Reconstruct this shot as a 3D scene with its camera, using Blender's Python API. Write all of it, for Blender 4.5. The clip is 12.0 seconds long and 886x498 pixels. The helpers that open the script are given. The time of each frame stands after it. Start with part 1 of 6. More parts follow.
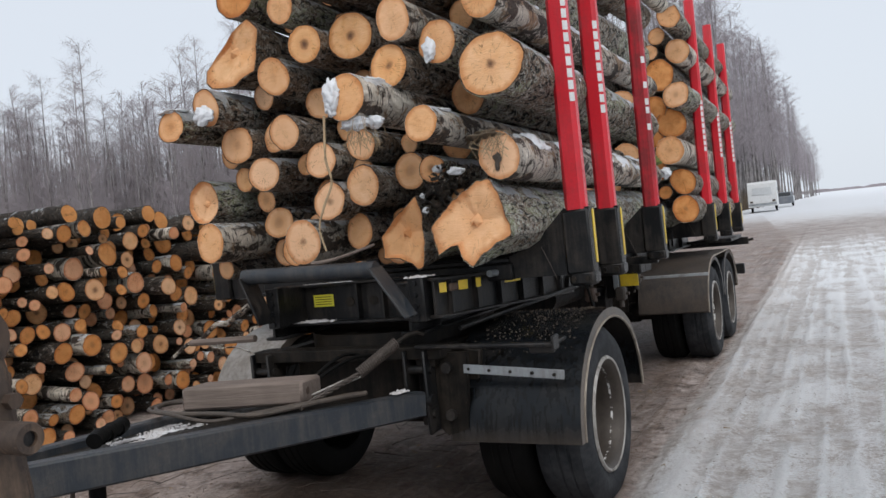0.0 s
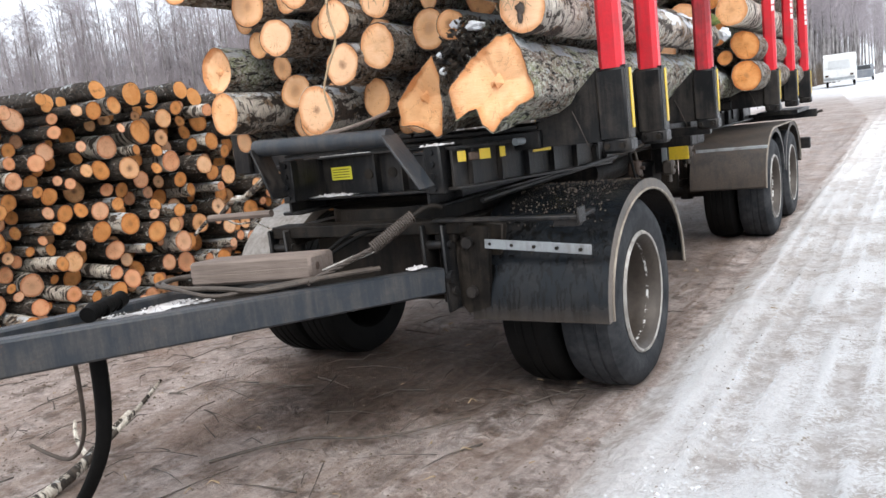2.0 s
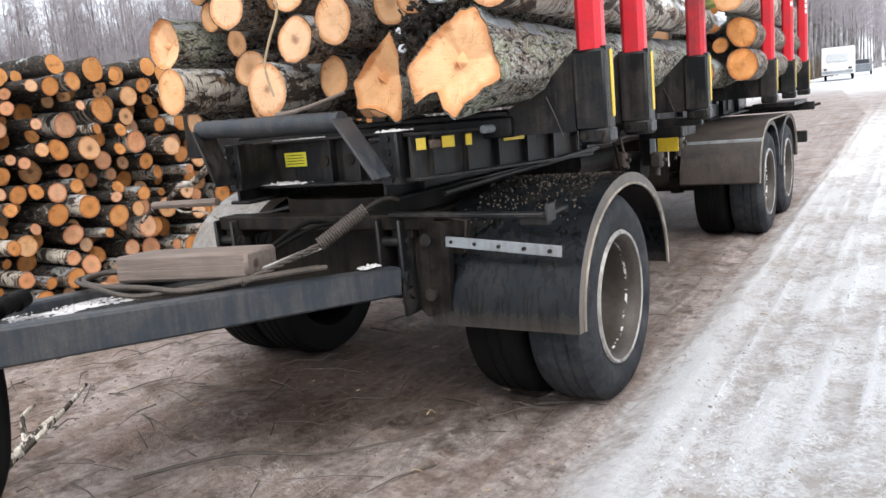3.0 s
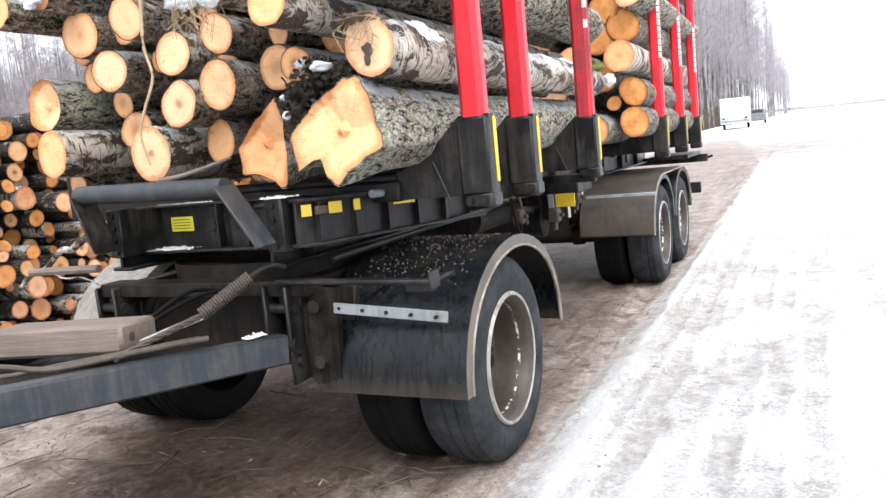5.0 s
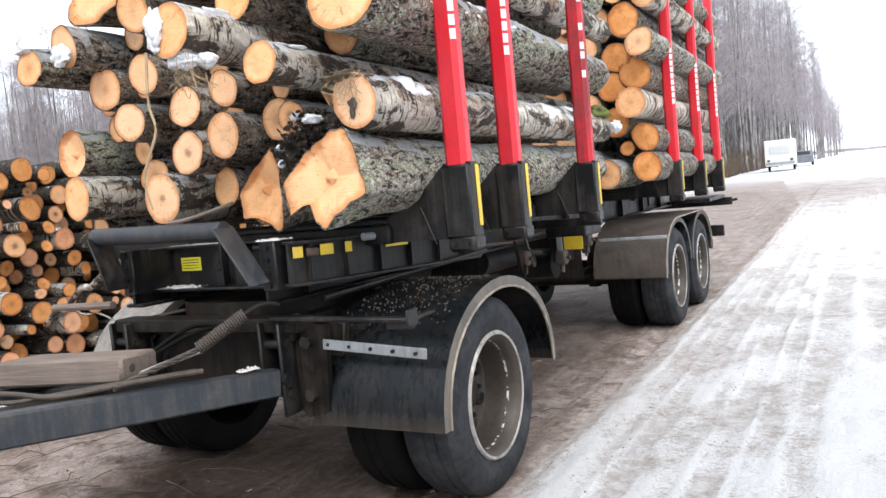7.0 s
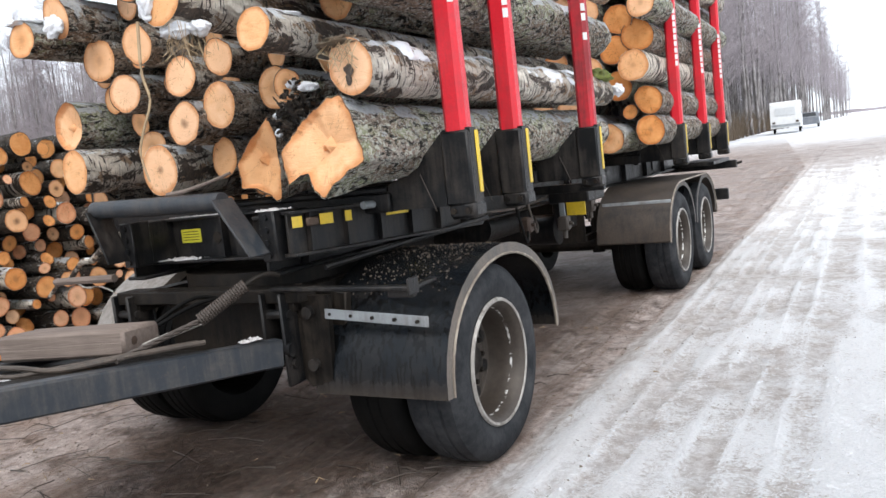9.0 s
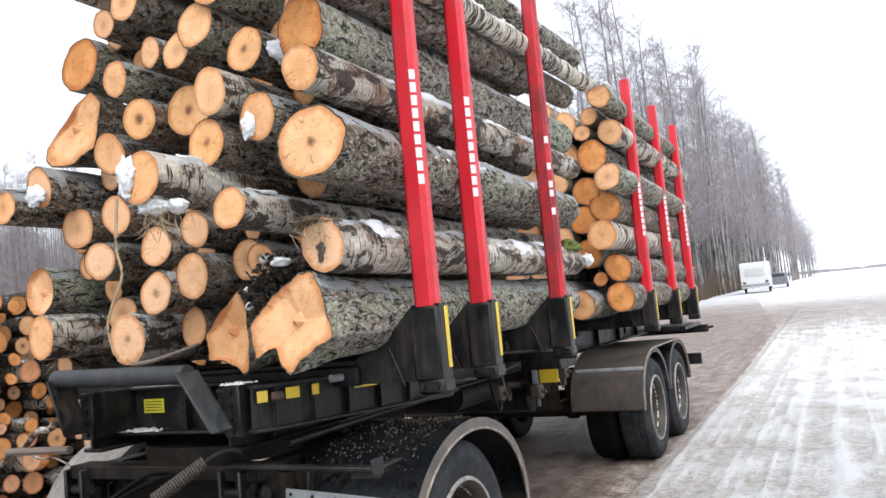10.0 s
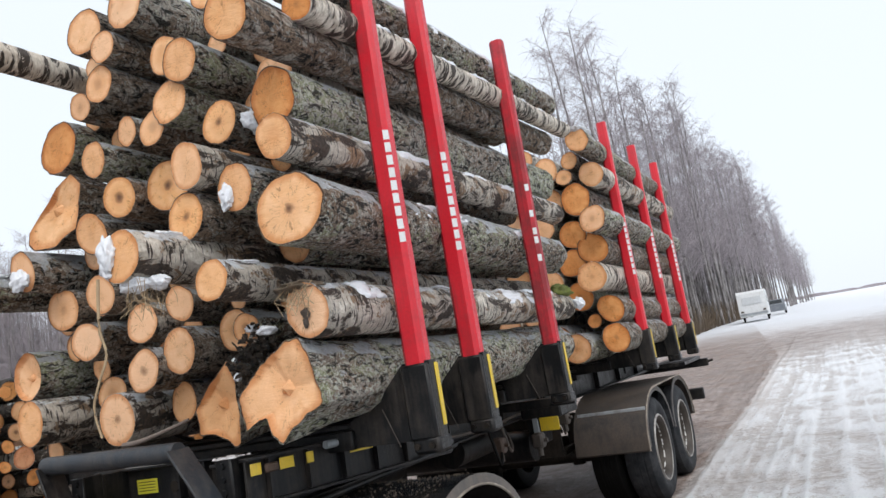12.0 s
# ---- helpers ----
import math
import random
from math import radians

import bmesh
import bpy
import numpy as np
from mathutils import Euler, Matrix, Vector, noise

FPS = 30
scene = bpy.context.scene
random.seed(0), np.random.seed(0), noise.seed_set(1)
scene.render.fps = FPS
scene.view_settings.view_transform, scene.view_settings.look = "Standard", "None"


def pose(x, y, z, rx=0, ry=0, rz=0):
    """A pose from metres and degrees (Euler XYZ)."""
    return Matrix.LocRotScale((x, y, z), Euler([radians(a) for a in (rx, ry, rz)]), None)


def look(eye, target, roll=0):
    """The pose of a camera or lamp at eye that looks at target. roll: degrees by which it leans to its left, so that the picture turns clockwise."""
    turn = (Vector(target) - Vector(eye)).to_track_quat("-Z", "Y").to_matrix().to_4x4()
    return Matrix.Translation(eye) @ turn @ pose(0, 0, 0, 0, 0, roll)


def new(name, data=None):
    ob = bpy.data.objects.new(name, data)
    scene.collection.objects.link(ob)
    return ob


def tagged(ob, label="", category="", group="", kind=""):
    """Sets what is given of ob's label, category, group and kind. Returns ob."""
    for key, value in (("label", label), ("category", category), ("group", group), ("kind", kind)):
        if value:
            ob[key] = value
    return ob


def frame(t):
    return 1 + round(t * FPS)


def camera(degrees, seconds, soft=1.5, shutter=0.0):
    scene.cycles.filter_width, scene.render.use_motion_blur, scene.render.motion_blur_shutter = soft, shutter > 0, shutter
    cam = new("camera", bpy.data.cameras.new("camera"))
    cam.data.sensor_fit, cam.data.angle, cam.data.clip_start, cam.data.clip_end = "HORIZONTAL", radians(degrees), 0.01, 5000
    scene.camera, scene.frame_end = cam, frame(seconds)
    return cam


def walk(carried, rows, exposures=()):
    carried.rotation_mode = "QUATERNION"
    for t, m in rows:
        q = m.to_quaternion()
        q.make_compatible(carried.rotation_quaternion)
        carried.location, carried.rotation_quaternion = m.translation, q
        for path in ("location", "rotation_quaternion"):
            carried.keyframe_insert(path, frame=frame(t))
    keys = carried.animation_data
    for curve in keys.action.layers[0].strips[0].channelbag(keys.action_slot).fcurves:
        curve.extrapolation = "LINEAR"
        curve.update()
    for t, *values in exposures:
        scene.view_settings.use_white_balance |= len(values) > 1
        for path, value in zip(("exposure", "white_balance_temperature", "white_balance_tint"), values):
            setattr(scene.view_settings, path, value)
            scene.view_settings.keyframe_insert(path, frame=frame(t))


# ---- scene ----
cam = camera(60.0, 12.0)
PATH = [
    (0, (1.2, -4.219, 1.602), (0.288, -2.439, 1.576), -5.9),
    (0.5, (1.191, -4.192, 1.56), (0.253, -2.433, 1.397), -6.2),
    (1, (1.189, -4.128, 1.535), (0.228, -2.391, 1.296), -6.7),
    (1.5, (1.22, -4.007, 1.524), (0.206, -2.301, 1.28), -5.9),
    (2, (1.227, -3.872, 1.495), (0.17, -2.204, 1.184), -6.6),
    (2.5, (1.166, -3.638, 1.464), (0.108, -1.977, 1.11), -5.8),
    (4.5, (1.251, -3.306, 1.537), (0.306, -1.564, 1.261), -5.5),
    (5, (1.303, -3.361, 1.547), (0.439, -1.575, 1.295), -5.4),
    (5.5, (1.457, -3.371, 1.553), (0.5, -1.622, 1.394), -4.0),
    (6, (1.572, -3.387, 1.553), (0.528, -1.687, 1.406), -3.7),
    (6.5, (1.62, -3.406, 1.548), (0.64, -1.667, 1.42), -4.8),
    (8.5, (1.66, -3.395, 1.529), (0.709, -1.647, 1.332), -6.1),
    (9, (1.646, -3.375, 1.531), (0.67, -1.642, 1.316), -6.3),
    (9.5, (1.662, -3.363, 1.587), (0.699, -1.611, 1.535), -5.5),
    (10, (1.701, -3.365, 1.635), (0.809, -1.584, 1.808), -5.4),
    (10.5, (1.721, -3.362, 1.66), (0.845, -1.585, 1.939), -7.3),
    (11, (1.734, -3.356, 1.675), (0.866, -1.587, 2.019), -8.8),
    (11.5, (1.745, -3.351, 1.676), (0.891, -1.584, 2.061), -9.2),
    (12, (1.751, -3.342, 1.65), (0.893, -1.56, 1.952), -9.7),
]

# ---------------------------------------------------------------- light
EXPO = [(0, 0.0), (0.5, 0.31), (1.0, 0.58), (1.5, 0.84), (2.5, 1.01), (4.5, 1.31), (5.0, 1.44), (5.5, 1.38), (6.5, 1.16), (8.5, 0.88), (9.0, 0.86), (9.5, 0.81), (10.0, 0.78), (11.0, 0.58), (11.5, 0.45), (12.0, 0.34)]
walk(cam, [(t, look(eye, target, roll)) for t, eye, target, roll in PATH], EXPO)

world = bpy.data.worlds.new("overcast_sky")
scene.world = world
world.use_nodes = True
wn = world.node_tree
sky = wn.nodes.new("ShaderNodeTexSky")
sky.sky_type, sky.sun_disc = "NISHITA", False
sky.sun_elevation, sky.sun_rotation = radians(52), radians(145)
sky.air_density, sky.dust_density, sky.ozone_density = 1.0, 4.0, 1.0
cloud = wn.nodes.new("ShaderNodeMix")
cloud.data_type = "RGBA"
cloud.inputs[0].default_value = 0.86
cloud.inputs[7].default_value = (8.15, 8.75, 9.6, 1)
wn.links.new(sky.outputs[0], cloud.inputs[6])
bg = wn.nodes["Background"]
bg.inputs[1].default_value = 0.10
wn.links.new(cloud.outputs[2], bg.inputs[0])

sun_data = bpy.data.lights.new("sun", "SUN")
sun_data.energy, sun_data.angle, sun_data.color = 1.25, radians(45), (1.0, 0.97, 0.93)
sun = new("sun", sun_data)
sun.matrix_world = look((4, -6, 11), (-1, 1, 0))


# ---------------------------------------------------------------- materials
class Nodes:
    """A short hand for building one node material."""

    def __init__(self, name, rough=0.7, metal=0.0):
        self.m = bpy.data.materials.new(name)
        self.m.use_nodes = True
        self.t = self.m.node_tree
        self.b = self.t.nodes["Principled BSDF"]
        self.b.inputs["Roughness"].default_value = rough
        self.b.inputs["Metallic"].default_value = metal
        self.co = self.t.nodes.new("ShaderNodeTexCoord")
        self.info = self.t.nodes.new("ShaderNodeObjectInfo")

    def put(self, socket, value):
        if isinstance(value, bpy.types.NodeSocket):
            self.t.links.new(value, socket)
        else:
            socket.default_value = value

    def scaled(self, sx, sy, sz, vector=None, shift=True):
        n = self.t.nodes.new("ShaderNodeMapping")
        self.put(n.inputs["Vector"], vector or self.co.outputs["Object"])
        n.inputs["Scale"].default_value = (sx, sy, sz)
        if shift:
            k = self.math("MULTIPLY", self.info.outputs["Random"], 37.0)
            self.put(n.inputs["Location"], k)
        return n.outputs[0]

    def noise(self, vector, scale, detail=5.0, rough=0.55, warp=0.0):
        n = self.t.nodes.new("ShaderNodeTexNoise")
        self.put(n.inputs["Vector"], vector)
        n.inputs["Scale"].default_value, n.inputs["Detail"].default_value = scale, detail
        n.inputs["Roughness"].default_value, n.inputs["Distortion"].default_value = rough, warp
        return n.outputs[0]

    def speck(self, vector, scale, low=0.38, high=0.62, detail=7.0, rough=0.7, warp=0.0):
        """Noise drawn out to full contrast."""
        return self.ramp(self.noise(vector, scale, detail, rough, warp), (low, 0.0), (high, 1.0))

    def cells(self, vector, scale, feature="F1"):
        n = self.t.nodes.new("ShaderNodeTexVoronoi")
        n.feature = feature
        self.put(n.inputs["Vector"], vector)
        n.inputs["Scale"].default_value = scale
        return n.outputs[0]

    def ramp(self, value, *stops):
        n = self.t.nodes.new("ShaderNodeValToRGB")
        self.put(n.inputs[0], value)
        e = n.color_ramp.elements
        while len(e) < len(stops):
            e.new(0.5)
        for k, (p, c) in zip(e, stops):
            k.position = p
            k.color = (c, c, c, 1) if isinstance(c, (int, float)) else (*c, 1)
        return n.outputs[0]

    def mix(self, f, a, b, blend="MIX"):
        n = self.t.nodes.new("ShaderNodeMix")
        n.data_type, n.blend_type = "RGBA", blend
        self.put(n.inputs[0], f)
        for k, v in ((6, a), (7, b)):
            self.put(n.inputs[k], (*v, 1) if isinstance(v, tuple) else v)
        return n.outputs[2]

    def math(self, op, a, b=0.0, c=0.0):
        n = self.t.nodes.new("ShaderNodeMath")
        n.operation = op
        for k, v in enumerate((a, b, c)):
            self.put(n.inputs[k], v)
        return n.outputs[0]

    def xyz(self, vector):
        n = self.t.nodes.new("ShaderNodeSeparateXYZ")
        self.put(n.inputs[0], vector)
        return n.outputs

    def up(self):
        n = self.t.nodes.new("ShaderNodeNewGeometry")
        return self.xyz(n.outputs["Normal"])[2]

    def done(self, color, bump=None, height=0.005, rough=None):
        self.put(self.b.inputs["Base Color"], (*color, 1) if isinstance(color, tuple) else color)
        if rough is not None:
            self.put(self.b.inputs["Roughness"], rough)
        if bump is not None:
            n = self.t.nodes.new("ShaderNodeBump")
            n.inputs["Strength"].default_value, n.inputs["Distance"].default_value = 1.0, height
            self.put(n.inputs["Height"], bump)
            self.put(self.b.inputs["Normal"], n.outputs[0])
        return self.m


def snow_over(n, color, low, high, amount=0.5):
    """Snow lying in ragged patches on faces that look up."""
    patch = n.noise(n.scaled(1, 0.6, 1), 9.0, 6.0, 0.66, 0.8)
    lie = n.ramp(n.math("MULTIPLY_ADD", n.up(), 0.5, 0.5), (0.5 + low / 2 - 0.05, 0.0), (0.5 + high / 2, 1.0))
    f = n.math("MULTIPLY_ADD", lie, 0.34, n.math("SUBTRACT", patch, 0.84 - amount))
    dust = n.speck(n.scaled(40, 40, 40), 1.0, 0.36, 0.62)
    f = n.math("MULTIPLY", n.ramp(f, (0.49, 0.0), (0.525, 1.0)), n.math("MULTIPLY_ADD", dust, 0.4, 0.6))
    return n.mix(f, color, (0.84, 0.87, 0.90))


def bare_rim(n, color, tone):
    """Inner bark laid bare in a ring round the sawn end."""
    ring = n.t.nodes.new("ShaderNodeAttribute")
    ring.attribute_name = "rim"
    fine = n.speck(n.scaled(60, 60, 60), 1.0, 0.35, 0.65)
    f = n.ramp(n.math("MULTIPLY_ADD", fine, 0.25, ring.outputs["Fac"]), (0.70, 0.0), (1.15, 0.85))
    return n.mix(f, color, n.mix(fine, tuple(v * 0.5 for v in tone), tuple(v * 1.5 for v in tone)))


def birch_bark():
    n = Nodes("birch_bark", 0.7)
    dash = n.noise(n.scaled(8, 70, 8), 1.0, 4.0, 0.6)
    black = n.noise(n.scaled(9, 4.5, 9), 1.0, 9.0, 0.74, 0.6)
    peel = n.noise(n.scaled(8, 6, 8), 1.0, 9.0, 0.72, 0.5)
    fine = n.speck(n.scaled(45, 70, 45), 1.0, 0.34, 0.66)
    c = n.mix(fine, (0.55, 0.48, 0.39), (0.88, 0.82, 0.73))
    c = n.mix(n.ramp(peel, (0.53, 0.0), (0.555, 1.0)), c, n.mix(fine, (0.22, 0.13, 0.075), (0.52, 0.36, 0.23)))
    c = n.mix(n.ramp(dash, (0.57, 0.0), (0.60, 1.0)), c, (0.05, 0.036, 0.027))
    c = n.mix(n.ramp(black, (0.50, 0.0), (0.54, 1.0)), c, n.mix(fine, (0.008, 0.006, 0.005), (0.10, 0.07, 0.05)))
    c = snow_over(n, c, 0.2, 0.75, 0.525)
    c = bare_rim(n, c, (0.22, 0.12, 0.06))
    h = n.math("ADD", n.math("MULTIPLY", n.ramp(black, (0.42, 0.0), (0.56, 1.0)), -0.8), n.math("MULTIPLY", fine, 0.3))
    h = n.math("ADD", h, n.ramp(peel, (0.52, 0.0), (0.55, 0.3)))
    return n.done(c, h, 0.018)


def ring_birch_bark():
    n = Nodes("banded_birch_bark", 0.7)
    band = n.noise(n.scaled(4.5, 15, 4.5), 1.0, 7.0, 0.68, 0.9)
    fine = n.speck(n.scaled(28, 60, 28), 1.0, 0.34, 0.66)
    c = n.mix(fine, (0.42, 0.35, 0.27), (0.84, 0.78, 0.68))
    c = n.mix(n.ramp(band, (0.505, 0.0), (0.53, 1.0)), c, n.mix(fine, (0.012, 0.010, 0.008), (0.10, 0.075, 0.055)))
    c = snow_over(n, c, 0.5, 0.85, 0.42)
    c = bare_rim(n, c, (0.20, 0.11, 0.055))
    return n.done(c, n.math("SUBTRACT", n.math("MULTIPLY", fine, 0.4), n.ramp(band, (0.48, 0.0), (0.57, 0.7))), 0.012)


def dark_bark(name, moss, snow, white=0.0, tone=1.0, rim=(0.13, 0.062, 0.034)):
    """Cracked brown bark with pale papery patches; moss, snow and white set how much of each."""
    n = Nodes(name, 0.85)
    crack = n.noise(n.scaled(30, 13, 30), 1.0, 8.0, 0.70, 0.8)
    large = n.noise(n.scaled(13, 7.0, 13), 1.0, 9.0, 0.72, 0.7)
    warm = n.noise(n.scaled(3.5, 1.6, 3.5), 1.0, 6.0, 0.66)
    fine = n.speck(n.scaled(75, 60, 75), 1.0, 0.36, 0.64)
    dash = n.noise(n.scaled(7, 45, 7), 1.0, 4.0, 0.6)
    fleck = n.noise(n.scaled(38, 26, 38), 1.0, 3.0, 0.55, 0.8)
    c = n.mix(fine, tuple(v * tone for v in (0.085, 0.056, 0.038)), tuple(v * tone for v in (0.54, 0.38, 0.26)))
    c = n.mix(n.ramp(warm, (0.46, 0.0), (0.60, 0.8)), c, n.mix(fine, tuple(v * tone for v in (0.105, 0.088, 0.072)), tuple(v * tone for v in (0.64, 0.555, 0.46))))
    lift = n.math("MULTIPLY_ADD", n.info.outputs["Random"], 0.07, white - 0.035)
    pale = n.ramp(n.math("ADD", large, lift), (0.53, 0.0), (0.58, 1.0))
    paper = n.mix(fine, (0.46, 0.39, 0.31), (0.92, 0.86, 0.78))
    paper = n.mix(n.ramp(dash, (0.57, 0.0), (0.60, 0.9)), paper, (0.06, 0.045, 0.034))
    c = n.mix(pale, c, paper)
    c = n.mix(n.ramp(n.math("ADD", fleck, white), (0.60, 0.0), (0.63, 0.85)), c, n.mix(fine, (0.40, 0.40, 0.34), (0.80, 0.79, 0.72)))
    split = n.ramp(crack, (0.42, 1.0), (0.48, 0.0))
    c = n.mix(n.math("MULTIPLY", split, n.math("MULTIPLY_ADD", pale, -0.4, 1.0)), c, (0.008, 0.006, 0.005))
    if moss:
        zone = n.noise(n.scaled(3.2, 1.5, 3.2), 1.0, 7.0, 0.7, 0.5)
        clump = n.noise(n.scaled(27, 19, 27), 1.0, 7.0, 0.70, 0.9)
        f = n.math("ADD", clump, n.math("MULTIPLY", n.math("SUBTRACT", zone, 0.5), 0.55))
        crust = n.mix(n.ramp(zone, (0.44, 0.0), (0.54, 1.0)), n.mix(fine, (0.26, 0.18, 0.13), (0.68, 0.55, 0.46)), n.mix(fine, (0.26, 0.29, 0.12), (0.82, 0.84, 0.60)))
        c = n.mix(n.ramp(f, (0.55 - moss, 0.0), (0.62 - moss, 1.0)), c, crust)
        c = n.mix(n.ramp(n.math("ADD", n.noise(n.scaled(46, 32, 46), 1.0, 2.0, 0.5, 1.2), n.math("MULTIPLY", n.math("SUBTRACT", zone, 0.5), 0.3)), (0.62 - moss, 0.0), (0.65 - moss, 0.95)), c, (0.88, 0.88, 0.78))
        c = n.mix(n.math("MULTIPLY", split, 0.9), c, (0.012, 0.011, 0.006))
    c = snow_over(n, c, -0.15, 0.6, snow)
    c = bare_rim(n, c, rim)
    h = n.math("ADD", n.ramp(crack, (0.36, 0.0), (0.56, 1.0)), n.math("MULTIPLY", fine, 0.25))
    h = n.math("ADD", h, n.math("MULTIPLY", pale, 0.25))
    return n.done(c, h, 0.05)


def cut_wood(name, pale, deep, heart, pink=0.5, sure=False):
    n = Nodes(name, 0.8)
    x, y, z = n.xyz(n.co.outputs["Object"])
    wob = n.noise(n.scaled(9, 9, 9), 1.0, 3.0)
    rad = n.math("SQRT", n.math("ADD", n.math("MULTIPLY", x, x), n.math("MULTIPLY", z, z)))
    rad = n.math("ADD", rad, n.math("MULTIPLY", n.math("SUBTRACT", wob, 0.5), 0.04))
    ring = n.math("SINE", n.math("MULTIPLY", rad, 520.0))
    blot = n.speck(n.scaled(10, 10, 10), 1.0, 0.34, 0.66, 7.0, 0.68, 0.6)
    saw = n.speck(n.scaled(22, 9, 75), 1.0, 0.32, 0.68, 6.0, 0.66, 0.4)
    c = n.mix(blot, pale, deep)
    c = n.mix(n.math("MULTIPLY_ADD", ring, 0.035, 0.035), c, tuple(v * 0.5 for v in deep))
    c = n.mix(n.math("MULTIPLY", saw, 0.12), c, tuple(min(1, v * 1.2) for v in pale))
    stain = n.speck(n.scaled(4, 4, 4), 1.0, 0.50, 0.66, 6.0, 0.65)
    c = n.mix(n.math("MULTIPLY", stain, 0.35), c, tuple(v * 0.62 for v in deep))
    c = n.mix(n.math("MULTIPLY", n.info.outputs["Random"], 0.7), c, n.mix(0.7, c, deep))
    pick = n.math("FRACT", n.math("MULTIPLY", n.info.outputs["Random"], 17.3))
    if sure:
        pick = 0.85
    core = n.ramp(n.math("MULTIPLY_ADD", blot, 0.03, rad), (0.035, 1.0), (0.085, 0.0))
    c = n.mix(n.math("MULTIPLY", core, n.ramp(pick, (0.35, 0.03), (0.95, 0.55))), c, (0.58, 0.22, 0.055))
    tint = n.math("FRACT", n.math("MULTIPLY", n.info.outputs["Random"], 7.7))
    c = n.mix(n.ramp(tint, (0.35, 0.0), (1.0, pink)), c, (0.88, 0.61, 0.42))
    # resin-stained sapwood next to the bark
    near = n.t.nodes.new("ShaderNodeAttribute")
    near.attribute_name = "edge"
    sap = n.ramp(n.math("MULTIPLY_ADD", blot, 0.10, near.outputs["Fac"]), (0.82, 0.0), (1.0, 0.75))
    c = n.mix(sap, c, tuple(v * k for v, k in zip(deep, (0.72, 0.55, 0.42))))
    # radial checks
    way = n.t.nodes.new("ShaderNodeCombineXYZ")
    n.put(way.inputs[0], n.math("MULTIPLY", n.math("ARCTAN2", z, x), 1.3))
    n.put(way.inputs[1], n.math("MULTIPLY", rad, 3.0))
    n.put(way.inputs[2], n.math("MULTIPLY", n.info.outputs["Random"], 50.0))
    check = n.math("ABSOLUTE", n.math("SUBTRACT", n.noise(way.outputs[0], 2.2, 3.0), 0.5))
    check = n.math("MULTIPLY", n.ramp(check, (0.004, 1.0), (0.014, 0.0)), n.ramp(blot, (0.4, 0.0), (0.9, 0.8)))
    c = n.mix(check, c, (0.17, 0.075, 0.03))
    pith = n.math("MULTIPLY", n.ramp(n.math("MULTIPLY_ADD", blot, 0.015, rad), (0.010, 1.0), (0.026, 0.6), (0.040, 0.0)), n.math("MULTIPLY", n.ramp(pick, (0.45, 0.1), (0.6, 1.0)), heart))
    c = n.mix(pith, c, (0.15, 0.07, 0.035))
    return n.done(c, n.math("ADD", n.math("MULTIPLY", saw, 0.5), n.math("MULTIPLY", ring, 0.03)), 0.0025)


def snow_mat():
    n = Nodes("snow", 0.6)
    f = n.noise(n.scaled(1, 1, 1), 40.0, 5.0)
    return n.done(n.mix(f, (0.60, 0.62, 0.65), (0.86, 0.88, 0.91)), f, 0.01)


def painted(name, color, rough, dirt_color, dirt, chips=0.0, metal=0.0, sheen=0.5):
    n = Nodes(name, rough, metal)
    n.b.inputs["Specular IOR Level"].default_value = sheen
    big = n.noise(n.scaled(1, 1, 1), 4.5, 8.0, 0.72)
    fine = n.speck(n.scaled(1, 1, 1), 70.0, 0.30, 0.70)
    run = n.noise(n.scaled(26, 26, 1.8), 1.0, 6.0, 0.66)
    c = n.mix(n.math("MULTIPLY", fine, 0.45), color, tuple(v * 0.6 for v in color))
    f = n.math("ADD", n.math("MULTIPLY", big, 0.65), n.math("MULTIPLY", run, 0.5))
    d = n.ramp(f, (0.60 - dirt * 0.25, 0.0), (0.76 - dirt * 0.25, min(1.0, 0.35 + dirt)))
    c = n.mix(d, c, n.mix(fine, tuple(v * 0.65 for v in dirt_color), tuple(min(1, v * 1.25) for v in dirt_color)))
    if chips:
        c = n.mix(n.ramp(n.noise(n.scaled(1, 1, 1), 26.0, 7.0, 0.75), (0.62, 0.0), (0.65, chips)), c, (0.11, 0.07, 0.05))
    r = n.math("MULTIPLY_ADD", d, 0.75 - rough, rough)
    return n.done(c, n.math("ADD", n.math("MULTIPLY", fine, 0.25), n.math("MULTIPLY", d, 0.5)), 0.003, r)


def rim_mat():
    n = Nodes("flaking_rim_paint", 0.5, 0.2)
    x, y, z = n.xyz(n.co.outputs["Object"])
    fine = n.noise(n.scaled(1, 1, 1), 30.0, 5.0)
    c = n.mix(fine, (0.026, 0.020, 0.016), (0.070, 0.055, 0.043))
    flake = n.noise(n.scaled(1, 1, 1, None), 26.0, 4.0, 0.6)
    belt = n.ramp(n.math("MULTIPLY_ADD", x, 5.0, 0.8), (0.42, 0.0), (0.44, 1.0), (0.48, 1.0), (0.50, 0.0))
    c = n.mix(n.math("MULTIPLY", n.ramp(flake, (0.51, 0.0), (0.54, 1.0)), belt), c, (0.62, 0.62, 0.60))
    return n.done(c, n.math("ADD", fine, flake), 0.0015)


